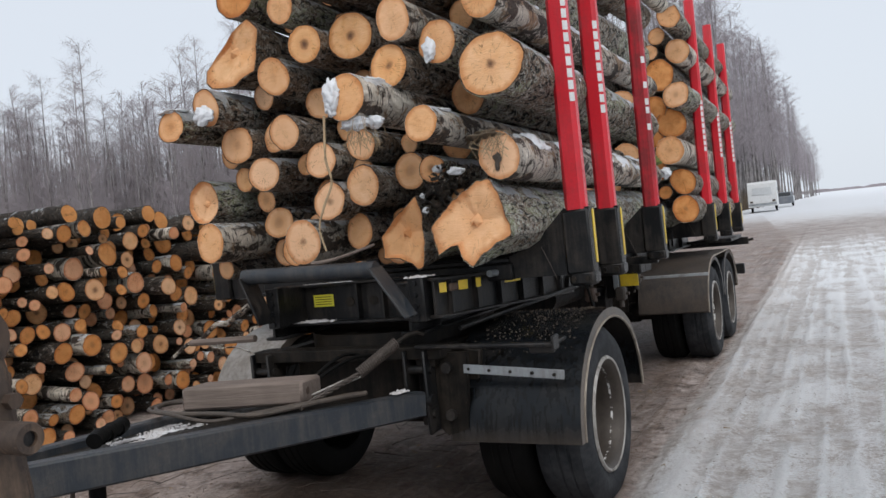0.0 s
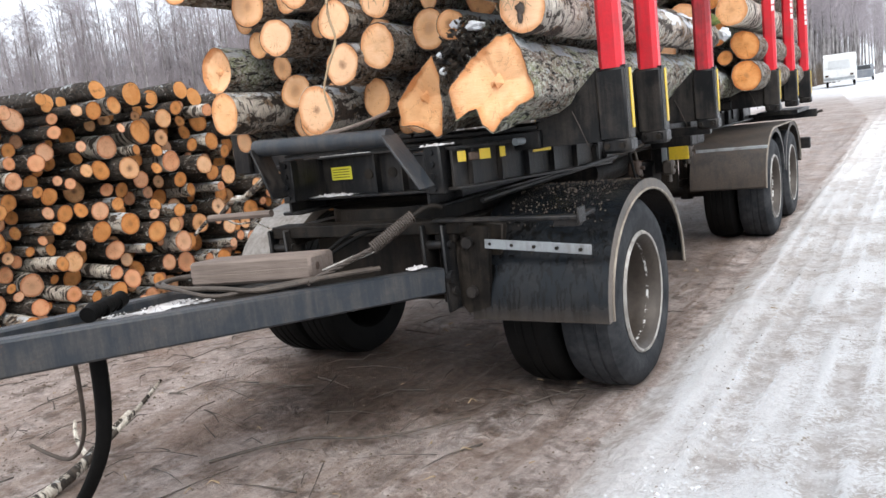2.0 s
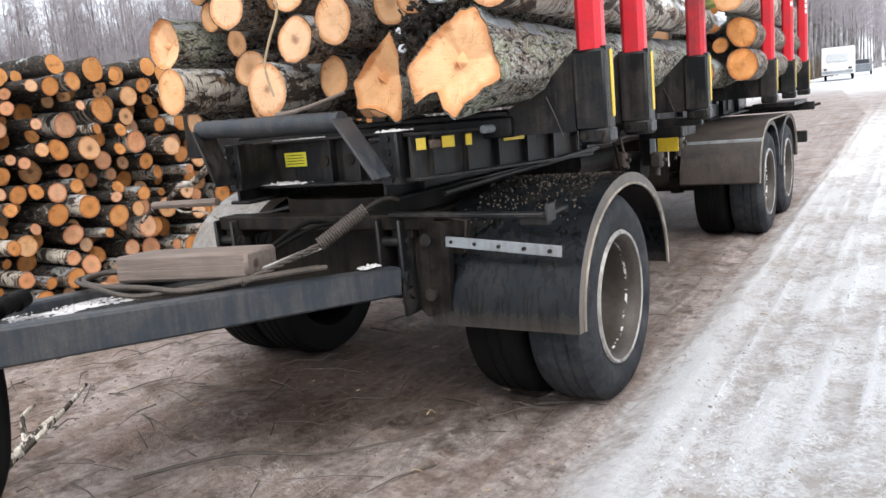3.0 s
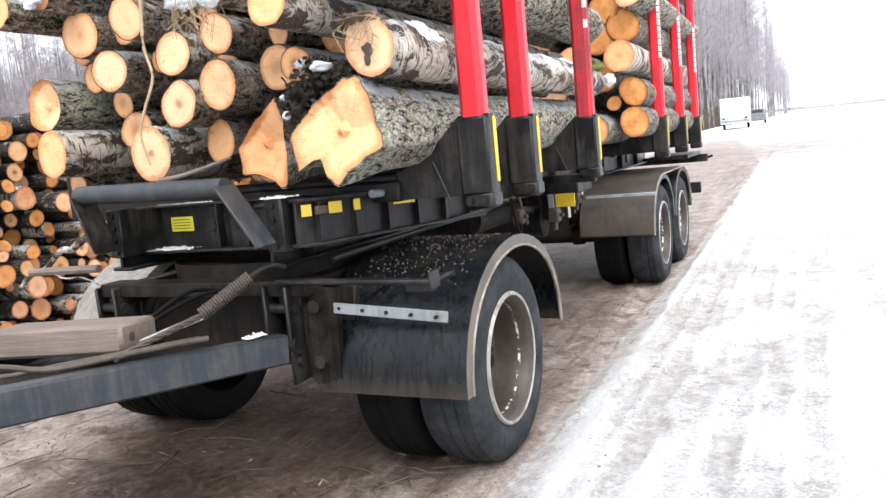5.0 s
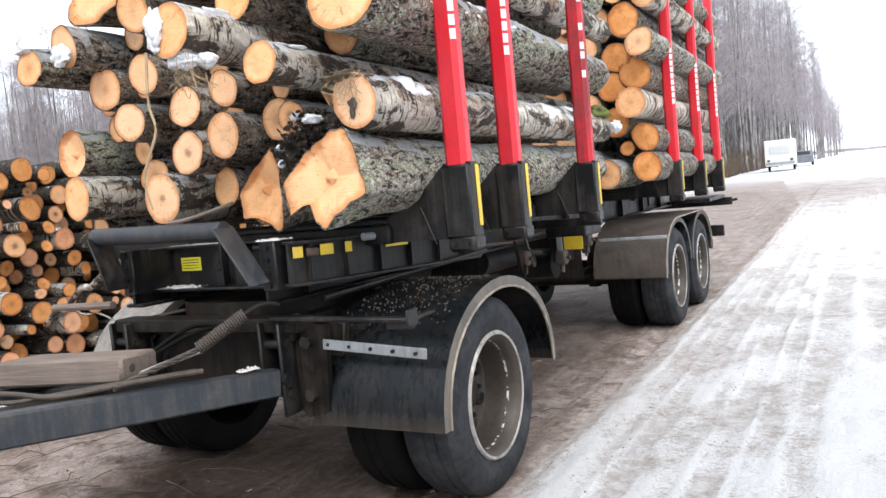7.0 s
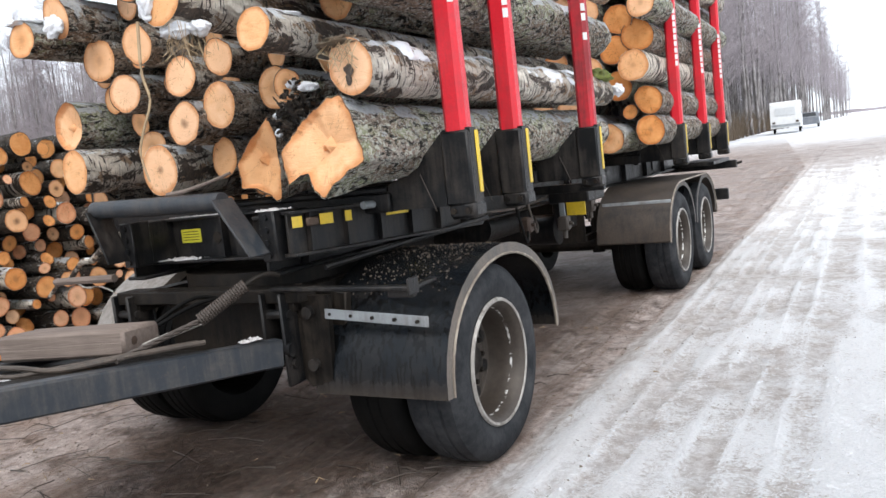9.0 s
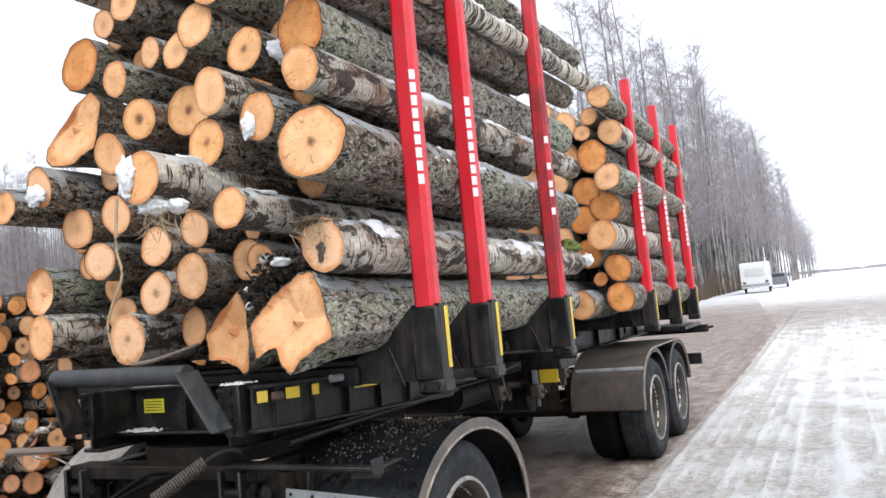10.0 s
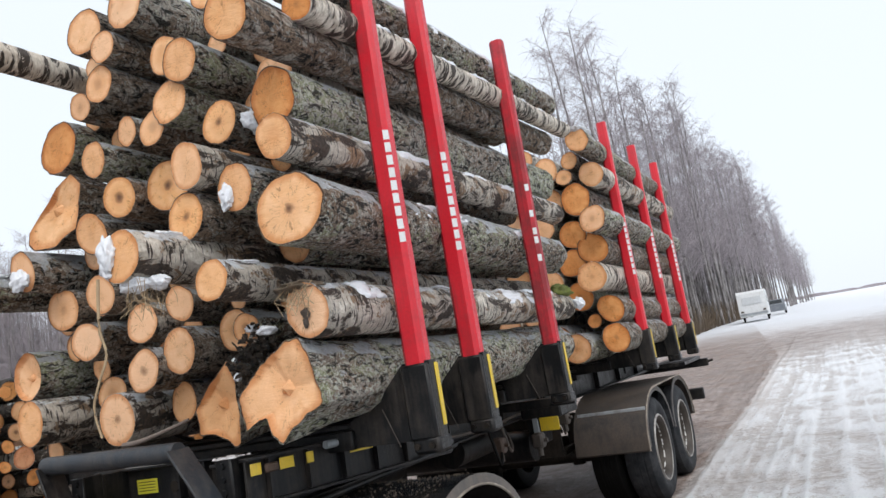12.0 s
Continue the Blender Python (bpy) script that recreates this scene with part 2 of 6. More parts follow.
def guard_mat():
    """Wet black plastic with dried mud splashed on its lower edge and running in drips."""
    n = Nodes("black_mudguard_plastic", 0.2)
    n.b.inputs["Specular IOR Level"].default_value = 0.26
    x, y, z = n.xyz(n.co.outputs["Object"])
    fine = n.speck(n.scaled(1, 1, 1), 60.0, 0.32, 0.68)
    drip = n.noise(n.scaled(34, 34, 3.0), 1.0, 4.0, 0.6)
    film = n.noise(n.scaled(5, 5, 4), 1.0, 7.0, 0.66)
    c = n.mix(n.ramp(film, (0.45, 0.0), (0.70, 0.7)), (0.006, 0.0078, 0.010), n.mix(fine, (0.014, 0.013, 0.012), (0.034, 0.030, 0.027)))
    c = n.mix(n.ramp(drip, (0.53, 0.0), (0.57, 0.9)), c, (0.003, 0.003, 0.003))
    low = n.math("ADD", n.math("MULTIPLY_ADD", drip, -0.14, 0.63), n.math("MULTIPLY", z, -1.0))
    mud = n.ramp(n.math("MULTIPLY_ADD", low, 4.0, 0.5), (0.40, 0.0), (0.85, 0.45))
    c = n.mix(mud, c, n.mix(fine, (0.05, 0.038, 0.029), (0.105, 0.082, 0.064)))
    return n.done(c, n.math("ADD", n.math("MULTIPLY", fine, 0.3), n.math("MULTIPLY", mud, 0.8)), 0.002, n.math("MULTIPLY_ADD", mud, 0.5, 0.22))


def plank_mat():
    n = Nodes("weathered_wood", 0.85)
    g = n.noise(n.scaled(3, 60, 60), 1.0, 5.0, 0.6, 0.4)
    big = n.noise(n.scaled(1, 1, 1), 5.0, 5.0)
    c = n.mix(g, (0.085, 0.065, 0.055), (0.28, 0.22, 0.185))
    c = n.mix(n.ramp(big, (0.45, 0.0), (0.7, 0.5)), c, (0.10, 0.075, 0.06))
    return n.done(c, g, 0.006)


def ground_mat():
    n = Nodes("slush_and_ice", 0.6)
    p = n.co.outputs["Object"]
    x, y, z = n.xyz(p)
    far = n.noise(p, 0.10, 4.0, 0.6)
    mid = n.noise(p, 1.3, 6.0, 0.62, 0.3)
    fine = n.noise(p, 9.0, 8.0, 0.7)
    grit = n.noise(p, 55.0, 5.0, 0.7)
    lane = n.noise(n.scaled(3.0, 0.16, 1, p, False), 1.0, 7.0, 0.7, 0.9)
    lane2 = n.noise(n.scaled(8.0, 0.55, 1, p, False), 1.0, 8.0, 0.75, 1.0)
    # mud under the trailer and by the stack, ice and packed snow on the carriageway
    edge = n.math("MULTIPLY_ADD", n.math("MAXIMUM", n.math("SUBTRACT", y, 24.0), 0.0), 0.10, n.math("MULTIPLY_ADD", y, 0.004, x))
    edge = n.math("ADD", edge, n.math("MULTIPLY", n.math("SUBTRACT", mid, 0.5), 0.22))
    edge = n.math("ADD", edge, n.math("MULTIPLY", n.math("SUBTRACT", fine, 0.5), 0.16))
    mudside = n.ramp(n.math("MULTIPLY_ADD", edge, 0.5, 0.45), (0.44, 1.0), (0.465, 0.0))
    west = n.ramp(n.math("MULTIPLY_ADD", x, 0.02, 0.5), (0.365, 0.0), (0.40, 1.0))
    west = n.math("MAXIMUM", west, n.ramp(n.math("MULTIPLY", y, 0.02), (0.30, 1.0), (0.42, 0.0)))
    reach = n.ramp(n.math("MULTIPLY_ADD", n.math("MULTIPLY_ADD", far, 30.0, y), 0.008, 0.1), (0.50, 1.0), (0.66, 0.0))
    mudside = n.math("MULTIPLY", mudside, n.math("MULTIPLY", west, reach))
    cross = n.math("ABSOLUTE", n.math("MULTIPLY_ADD", x, 0.25, n.math("SUBTRACT", 31.0, y)))
    cross = n.ramp(n.math("ADD", n.math("MULTIPLY", cross, 0.022), n.math("MULTIPLY", mid, 0.6)), (0.36, 0.85), (0.60, 0.0))
    east = n.ramp(n.math("MULTIPLY", x, 0.05), (0.05, 1.0), (0.62, 0.0))
    mudside = n.math("MAXIMUM", mudside, n.math("MULTIPLY", cross, n.math("MULTIPLY", east, west)))
    clod = n.speck(p, 16.0, 0.40, 0.62, 8.0, 0.75)
    grain = n.speck(p, 70.0, 0.38, 0.62, 5.0, 0.7)
    patch = n.noise(p, 0.85, 7.0, 0.66, 0.6)
    mud = n.mix(clod, (0.26, 0.18, 0.143), (0.52, 0.405, 0.345))
    mud = n.mix(n.ramp(patch, (0.38, 0.0), (0.52, 1.0)), mud, n.mix(clod, (0.47, 0.375, 0.335), (0.76, 0.665, 0.62)))
    mud = n.mix(n.ramp(n.noise(p, 4.2, 10.0, 0.78, 0.2), (0.49, 0.0), (0.60, 0.8)), mud, n.mix(grain, (0.035, 0.023, 0.016), (0.16, 0.105, 0.075)))
    mud = n.mix(n.ramp(lane2, (0.50, 0.0), (0.57, 0.7)), mud, n.mix(clod, (0.30, 0.21, 0.165), (0.52, 0.41, 0.345)))
    mud = n.mix(n.math("MULTIPLY", n.ramp(lane, (0.50, 0.0), (0.56, 0.35)), n.ramp(n.math("MULTIPLY_ADD", x, 0.5, 0.9), (0.3, 0.0), (0.5, 1.0))), mud, n.mix(clod, (0.10, 0.066, 0.05), (0.27, 0.195, 0.155)))
    mud = n.mix(n.math("MULTIPLY", grain, 0.25), mud, (0.035, 0.026, 0.021))
    # black-brown mud in the churned hollow round the front axle: soaked, with shade painted in
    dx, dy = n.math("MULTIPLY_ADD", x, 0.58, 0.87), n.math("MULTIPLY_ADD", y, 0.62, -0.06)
    soak_shade = n.math("SQRT", n.math("ADD", n.math("MULTIPLY", dx, dx), n.math("MULTIPLY", dy, dy)))
    soak_shade = n.math("ADD", soak_shade, n.math("MULTIPLY", n.math("SUBTRACT", n.noise(p, 3.4, 9.0, 0.74, 0.6), 0.5), 1.1))
    soak_shade = n.ramp(soak_shade, (0.50, 0.84), (0.84, 0.0))
    # strip below the trailer: its shade painted into the mud, along with wetness
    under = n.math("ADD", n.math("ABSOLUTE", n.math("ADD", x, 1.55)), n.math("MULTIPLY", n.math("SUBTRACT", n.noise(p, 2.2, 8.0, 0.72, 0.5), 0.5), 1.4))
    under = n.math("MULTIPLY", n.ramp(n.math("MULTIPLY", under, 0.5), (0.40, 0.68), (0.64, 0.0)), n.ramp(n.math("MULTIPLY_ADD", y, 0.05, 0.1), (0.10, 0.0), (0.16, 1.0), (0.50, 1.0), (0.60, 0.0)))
    soak_shade = n.math("MAXIMUM", soak_shade, under)
    trod = n.math("MULTIPLY", n.ramp(n.math("MULTIPLY", y, 0.02), (0.12, 0.0), (0.36, 0.6)), n.ramp(patch, (0.40, 0.45), (0.56, 1.0)))
    mud = n.mix(trod, mud, n.mix(clod, (0.13, 0.095, 0.08), (0.30, 0.24, 0.21)))
    mud = n.mix(soak_shade, mud, n.mix(n.speck(p, 22.0, 0.45, 0.60), (0.016, 0.011, 0.008), (0.10, 0.068, 0.052)))
    # ice: frost on the crests and strips of bare brownish ice pressed between them
    zr = n.math("SUBTRACT", z, n.math("MULTIPLY", n.math("MAXIMUM", n.math("SUBTRACT", y, 13.0), 0.0), 0.021))
    curl = n.noise(p, 19.0, 8.0, 0.76, 2.2)
    broad = n.noise(n.scaled(2.3, 0.5, 1, p, False), 1.0, 8.0, 0.74, 0.6)
    far_lane = n.math("MULTIPLY", n.math("SUBTRACT", lane, 0.5), n.ramp(n.math("MULTIPLY", y, 0.02), (0.2, 0.5), (0.6, 2.4)))
    frost = n.math("MULTIPLY_ADD", n.math("SUBTRACT", zr, 0.037), 26.0, 0.43)
    frost = n.math("ADD", n.math("ADD", frost, far_lane), n.math("MULTIPLY", n.math("SUBTRACT", broad, 0.5), 0.5))
    frost = n.math("ADD", frost, n.math("MULTIPLY_ADD", x, 0.035, -0.03))
    frost = n.ramp(n.math("MULTIPLY_ADD", n.math("SUBTRACT", curl, 0.5), 2.6, frost), (0.38, 0.0), (0.52, 0.55), (0.74, 1.0))
    bare = n.mix(n.ramp(n.noise(p, 4.0, 8.0, 0.7), (0.40, 0.0), (0.60, 1.0)), n.mix(clod, (0.45, 0.40, 0.37), (0.66, 0.615, 0.58)), n.mix(clod, (0.60, 0.58, 0.57), (0.78, 0.77, 0.77)))
    ice = n.mix(frost, bare, n.mix(grain, (0.82, 0.83, 0.845), (0.96, 0.965, 0.975)))
    ice = n.mix(n.math("MULTIPLY", n.ramp(n.noise(p, 34.0, 6.0, 0.75), (0.61, 0.0), (0.65, 1.0)), 0.45), ice, (0.32, 0.27, 0.24))
    verge = n.math("MULTIPLY", n.ramp(n.math("MULTIPLY", x, 0.5), (0.04, 0.55), (0.42, 0.0)), n.ramp(broad, (0.40, 0.2), (0.56, 1.0)))
    ice = n.mix(verge, ice, n.mix(clod, (0.42, 0.345, 0.305), (0.70, 0.635, 0.59)))
    field = n.ramp(n.math("MULTIPLY_ADD", y, 0.006, 0.0), (0.16, 0.0), (0.34, 1.0))
    ice = n.mix(field, ice, n.mix(mid, (0.70, 0.72, 0.75), (0.82, 0.84, 0.87)))
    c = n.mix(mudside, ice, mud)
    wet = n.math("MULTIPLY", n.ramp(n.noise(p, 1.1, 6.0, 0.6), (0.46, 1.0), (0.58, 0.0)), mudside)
    wet = n.math("MAXIMUM", wet, n.math("MULTIPLY", soak_shade, mudside))
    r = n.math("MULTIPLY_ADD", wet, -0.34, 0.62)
    h = n.math("ADD", n.math("MULTIPLY", clod, 0.32), n.math("MULTIPLY", curl, 0.9))
    h = n.math("ADD", h, n.math("MULTIPLY", lane2, 0.8))
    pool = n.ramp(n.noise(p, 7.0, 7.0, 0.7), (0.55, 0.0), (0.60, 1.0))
    # sky sheen cut here to imitate the dark trailer mirrored in wet mud
    dulled = n.math("MULTIPLY", n.math("MULTIPLY", soak_shade, mudside), n.math("MULTIPLY_ADD", pool, -0.7, 1.0))
    n.put(n.b.inputs["Specular IOR Level"], n.math("MULTIPLY_ADD", dulled, -0.27, 0.30))
    calm = n.math("MULTIPLY_ADD", n.math("MULTIPLY", soak_shade, mudside), -0.8, 1.0)
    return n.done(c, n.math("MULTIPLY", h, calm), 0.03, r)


def tyre_mat(name, dark, dust):
    n = Nodes(name, 0.72)
    n.b.inputs["Specular IOR Level"].default_value = 0.12
    f = n.noise(n.scaled(1, 1, 1), 6.0, 7.0, 0.7)
    g = n.noise(n.scaled(1, 1, 1), 70.0, 4.0)
    return n.done(n.mix(n.ramp(f, (0.4, 0.0), (0.68, 1.0)), dark, dust), g, 0.002)


def tree_bark():
    n = Nodes("far_birch_trunk", 0.85)
    z = n.noise(n.scaled(2, 2, 1.2), 1.0, 5.0, 0.65)
    return n.done(n.mix(n.ramp(z, (0.35, 0.0), (0.65, 1.0)), (0.085, 0.074, 0.072), (0.36, 0.34, 0.335)), z, 0.02)


def twig_mat():
    n = Nodes("hazy_twigs", 0.9)
    z = n.noise(n.scaled(1, 1, 1), 0.8, 4.0)
    # pale lilac grey stands in for winter haze over the distant twigs
    return n.done(n.mix(z, (0.17, 0.145, 0.155), (0.46, 0.42, 0.44)))


BIRCH, BANDED = birch_bark(), ring_birch_bark()
DARK, MOSSY, SNOWY = dark_bark("dark_bark", 0.0, 0.49, 0.012), dark_bark("mossy_bark", 0.085, 0.50, 0.02, 1.15, (0.24, 0.095, 0.045)), dark_bark("snowy_bark", 0.03, 0.59, 0.03)
# bark toned far down: shadow in the pile's gaps is part of its colour
SHADED_PILE_BARK = dark_bark("shaded_pile_bark", 0.0, 0.40, -0.06, 0.26)
CUT = cut_wood("cut_wood", (0.86, 0.535, 0.305), (0.75, 0.38, 0.16), 0.3)
CUT_HEART = cut_wood("cut_wood_with_dark_heart", (0.84, 0.52, 0.295), (0.73, 0.365, 0.15), 0.9)
CUT_ORANGE = cut_wood("orange_cut_wood", (0.82, 0.41, 0.155), (0.66, 0.25, 0.06), 0.4, 0.0)
CUT_PITH = cut_wood("cut_wood_with_brown_pith", (0.85, 0.52, 0.28), (0.76, 0.38, 0.14), 1.0, 0.2, True)
CUT_RUDDY = cut_wood("ruddy_cut_wood", (0.84, 0.47, 0.27), (0.70, 0.28, 0.12), 0.2)
CUT_RAW = cut_wood("split_wood", (0.85, 0.535, 0.30), (0.72, 0.355, 0.14), 0.0)
SNOW = snow_mat()
MOSS = painted("green_moss", (0.16, 0.19, 0.04), 0.9, (0.06, 0.065, 0.02), 0.4)
OLD_SNOW = painted("old_snow", (0.70, 0.70, 0.71), 0.7, (0.34, 0.30, 0.275), 0.45)
RED = painted("red_paint", (0.66, 0.015, 0.03), 0.34, (0.28, 0.03, 0.035), 0.14, 0.15)
RED_WORN = painted("grimy_red_paint", (0.56, 0.014, 0.028), 0.42, (0.16, 0.022, 0.025), 0.42, 0.35)
BLACK = painted("black_paint", (0.007, 0.0075, 0.0085), 0.32, (0.055, 0.046, 0.039), 0.26, 0.12, sheen=0.28)
GUARD = guard_mat()
GUARD_DIRTY = painted("muddy_mudguard_plastic", (0.020, 0.017, 0.0145), 0.45, (0.062, 0.047, 0.037), 0.5)
# far-side front guard, much paler than the near one
GUARD_PALE = painted("pale_far_mudguard", (0.34, 0.315, 0.29), 0.6, (0.17, 0.145, 0.125), 0.4)
STEEL = painted("grey_blue_paint", (0.028, 0.034, 0.042), 0.42, (0.085, 0.078, 0.072), 0.3, 0.35, sheen=0.35)
DIRTY = painted("oily_steel", (0.006, 0.0052, 0.0045), 0.45, (0.034, 0.027, 0.021), 0.4, 0.2, sheen=0.18)
RUST = painted("rusty_steel", (0.085, 0.052, 0.034), 0.6, (0.045, 0.028, 0.02), 0.5, 0.6)
OLIVE = painted("ochre_paint", (0.16, 0.10, 0.06), 0.5, (0.05, 0.033, 0.024), 0.65, 0.8)
RIM = rim_mat()
DISC = painted("dusty_wheel_disc", (0.085, 0.070, 0.058), 0.45, (0.045, 0.037, 0.031), 0.3, 0.2, 0.2)
LIP = painted("dusty_guard_edge", (0.075, 0.066, 0.058), 0.55, (0.15, 0.125, 0.105), 0.5)
TUBE = painted("dusty_damper_tube", (0.075, 0.058, 0.048), 0.55, (0.05, 0.04, 0.033), 0.4, 0.3)
ZINC = painted("galvanised_plate", (0.38, 0.41, 0.43), 0.45, (0.2, 0.19, 0.18), 0.3, 0.2, 0.4)
TRIM = painted("pale_edge_trim", (0.42, 0.37, 0.30), 0.6, (0.16, 0.13, 0.105), 0.55)
YELLOW = painted("yellow_reflector", (0.72, 0.50, 0.03), 0.4, (0.25, 0.2, 0.1), 0.15)
LIME = painted("yellow_sticker", (0.68, 0.62, 0.05), 0.4, (0.3, 0.3, 0.1), 0.1)
WHITE = painted("white_paint", (0.74, 0.75, 0.75), 0.45, (0.45, 0.43, 0.40), 0.15)
RIM_EDGE = painted("pale_rim_flange", (0.42, 0.40, 0.37), 0.4, (0.1, 0.08, 0.065), 0.35, 0.5, 0.3)
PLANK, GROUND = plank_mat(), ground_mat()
# near-black rubber: shade under the trailer is put into its colour
SHADED_RUBBER = tyre_mat("rubber", (0.003, 0.003, 0.003), (0.007, 0.0065, 0.006))
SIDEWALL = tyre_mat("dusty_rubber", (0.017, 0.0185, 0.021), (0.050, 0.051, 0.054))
TRUNK, TWIG = tree_bark(), twig_mat()
HOSE = painted("hydraulic_hose", (0.045, 0.035, 0.028), 0.55, (0.10, 0.078, 0.062), 0.45)
GLASS = painted("dark_window", (0.05, 0.055, 0.06), 0.08, (0.1, 0.1, 0.1), 0.1)
PALE_GLASS = painted("curtained_window", (0.60, 0.62, 0.63), 0.5, (0.45, 0.45, 0.45), 0.2)
LITTER = painted("damp_bark_crumbs", (0.17, 0.13, 0.095), 0.85, (0.05, 0.038, 0.028), 0.5)
STRAW = painted("dry_stem", (0.45, 0.33, 0.20), 0.8, (0.25, 0.17, 0.1), 0.3)
CARBLUE = painted("grey_car_paint", (0.16, 0.18, 0.21), 0.3, (0.3, 0.3, 0.3), 0.3)
SCRUB = painted("brown_scrub", (0.16, 0.115, 0.08), 0.9, (0.09, 0.075, 0.05), 0.4)


# ---------------------------------------------------------------- shaping
class Geo:
    """Vertices and faces of one mesh, added to shape by shape."""

    def __init__(self):
        self.v, self.f, self.edge, self.edge_name = [], [], [], "edge"

    def add(self, v, f, m=None):
        k = len(self.v)
        self.v += [tuple(m @ Vector(p)) for p in v] if m else [tuple(p) for p in v]
        self.f += [tuple(k + i for i in q) for q in f]
        return self

    def box(self, c, s, m=None, bevel=0.006):
        x, y, z = (a / 2 for a in s)
        b = min(bevel, x * 0.8, y * 0.8, z * 0.8)
        bm = bmesh.new()
        bmesh.ops.create_cube(bm, size=1.0, matrix=Matrix.Diagonal((2 * x, 2 * y, 2 * z, 1)))
        if b > 0:
            bmesh.ops.bevel(bm, geom=bm.edges[:], offset=b, segments=1, affect="EDGES")
        t = Matrix.Translation(c) @ (m or Matrix())
        bm.verts.index_update()
        self.add([v.co for v in bm.verts], [[v.index for v in f.verts] for f in bm.faces], t)
        bm.free()
        return self

    def beam(self, p, q, w, h, bevel=0.006):
        """A box of width w and height h from p to q."""
        p, q = Vector(p), Vector(q)
        d = q - p
        rot = d.to_track_quat("Y", "Z").to_matrix().to_4x4()
        return self.box((p + q) / 2, (w, d.length, h), rot, bevel)

    def rod(self, pts, r, n=10, r1=None, caps=True):
        """A round bar along points, its radius going from r to r1."""
        pts = [Vector(p) for p in pts]
        r1 = r if r1 is None else r1
        k = len(self.v)
        for i, p in enumerate(pts):
            d = (pts[min(i + 1, len(pts) - 1)] - pts[max(i - 1, 0)]).normalized()
            q = d.to_track_quat("Y", "Z").to_matrix()
            rr = r + (r1 - r) * i / max(1, len(pts) - 1)
            for j in range(n):
                a = 2 * math.pi * j / n
                self.v.append(tuple(p + q @ Vector((rr * math.cos(a), 0, rr * math.sin(a)))))
        for i in range(len(pts) - 1):
            for j in range(n):
                a, b = k + i * n + j, k + i * n + (j + 1) % n
                self.f.append((a, b, b + n, a + n))
        if caps:
            self.f.append(tuple(range(k, k + n)))
            e = k + (len(pts) - 1) * n
            self.f.append(tuple(range(e + n - 1, e - 1, -1)))
        return self

    def lathe(self, prof, c, n=48, close=False):
        """A profile of (radius, x) turned round an axis along x through c."""
        k, m = len(self.v), len(prof)
        for j in range(n):
            a = 2 * math.pi * j / n
            for r, x in prof:
                self.v.append((c[0] + x, c[1] + r * math.cos(a), c[2] + r * math.sin(a)))
        for j in range(n):
            for i in range(m if close else m - 1):
                a, b = k + j * m + i, k + j * m + (i + 1) % m
                u, w = k + ((j + 1) % n) * m + i, k + ((j + 1) % n) * m + (i + 1) % m
                self.f.append((a, b, w, u))
        return self

    def prism(self, pts, axis, a, b):
        """A flat outline pushed out along an axis from a to b. Outline in the two other axes, in order."""
        def at(p, h):
            return {"x": (h, p[0], p[1]), "y": (p[0], h, p[1]), "z": (p[0], p[1], h)}[axis]
        n, k = len(pts), len(self.v)
        self.v += [at(p, a) for p in pts] + [at(p, b) for p in pts]
        self.f += [tuple(range(k, k + n)), tuple(range(k + 2 * n - 1, k + n - 1, -1))]
        self.f += [(k + i, k + n + i, k + n + (i + 1) % n, k + (i + 1) % n) for i in range(n)]
        return self

    def mesh(self, name, mat, smooth=40):
        me = bpy.data.meshes.new(name)
        me.from_pydata(self.v, [], self.f)
        me.materials.append(mat)
        if self.edge:
            me.attributes.new(self.edge_name, "FLOAT", "POINT").data.foreach_set("value", self.edge)
        if smooth:
            me.polygons.foreach_set("use_smooth", [True] * len(me.polygons))
            me.set_sharp_from_angle(angle=radians(smooth))
        bm = bmesh.new()
        bm.from_mesh(me)
        bmesh.ops.recalc_face_normals(bm, faces=bm.faces)
        bm.to_mesh(me)
        bm.free()
        return me


def part(name, geo, mat, parent=None, label="", smooth=40):
    ob = new(name, geo if isinstance(geo, bpy.types.Mesh) else geo.mesh(name, mat, smooth))
    ob.parent = parent
    return tagged(ob, label)


def thing(name, label, category, group="", kind="", m=None):
    ob = new(name)
    ob.empty_display_size = 0.1
    if m:
        ob.matrix_basis = m
    return tagged(ob, label, category, group, kind)


# ---------------------------------------------------------------- ground
def rise(x, y):
    """The lie of the land: level round the trailer, climbing gently down the road."""
    h = 0.021 * max(0.0, y - 13) if y < 70 else 1.197 + 0.0105 * (y - 70)
    return h


def ridge(u, v, seed):
    """Sharp crests, 0 to 1."""
    return max(0.0, 1 - 5.0 * abs(noise.noise((u, v, seed))))


def tracks(x, y):
    """Packed snow pressed into strips by tyres, with crumbly ridges thrown up between them."""
    u = x + 0.07 * noise.noise((y * 0.22, 1.0, 2.0)) + 0.012 * noise.noise((y * 1.7, x, 7.0))
    strip = noise.noise((u * 3.0, y * 0.03, 17.0))
    crest = ridge(u * 5.0, y * 0.05, 5.0) * (0.55 + 0.9 * noise.noise((x * 4.0, y * 1.3, 12.0)))
    crumb = noise.noise((x * 11, y * 8, 41.0)) + 0.6 * noise.noise((x * 21, y * 15, 43.0))
    return 0.035 + 0.016 * strip + 0.030 * max(0.0, crest) + 0.0065 * crumb


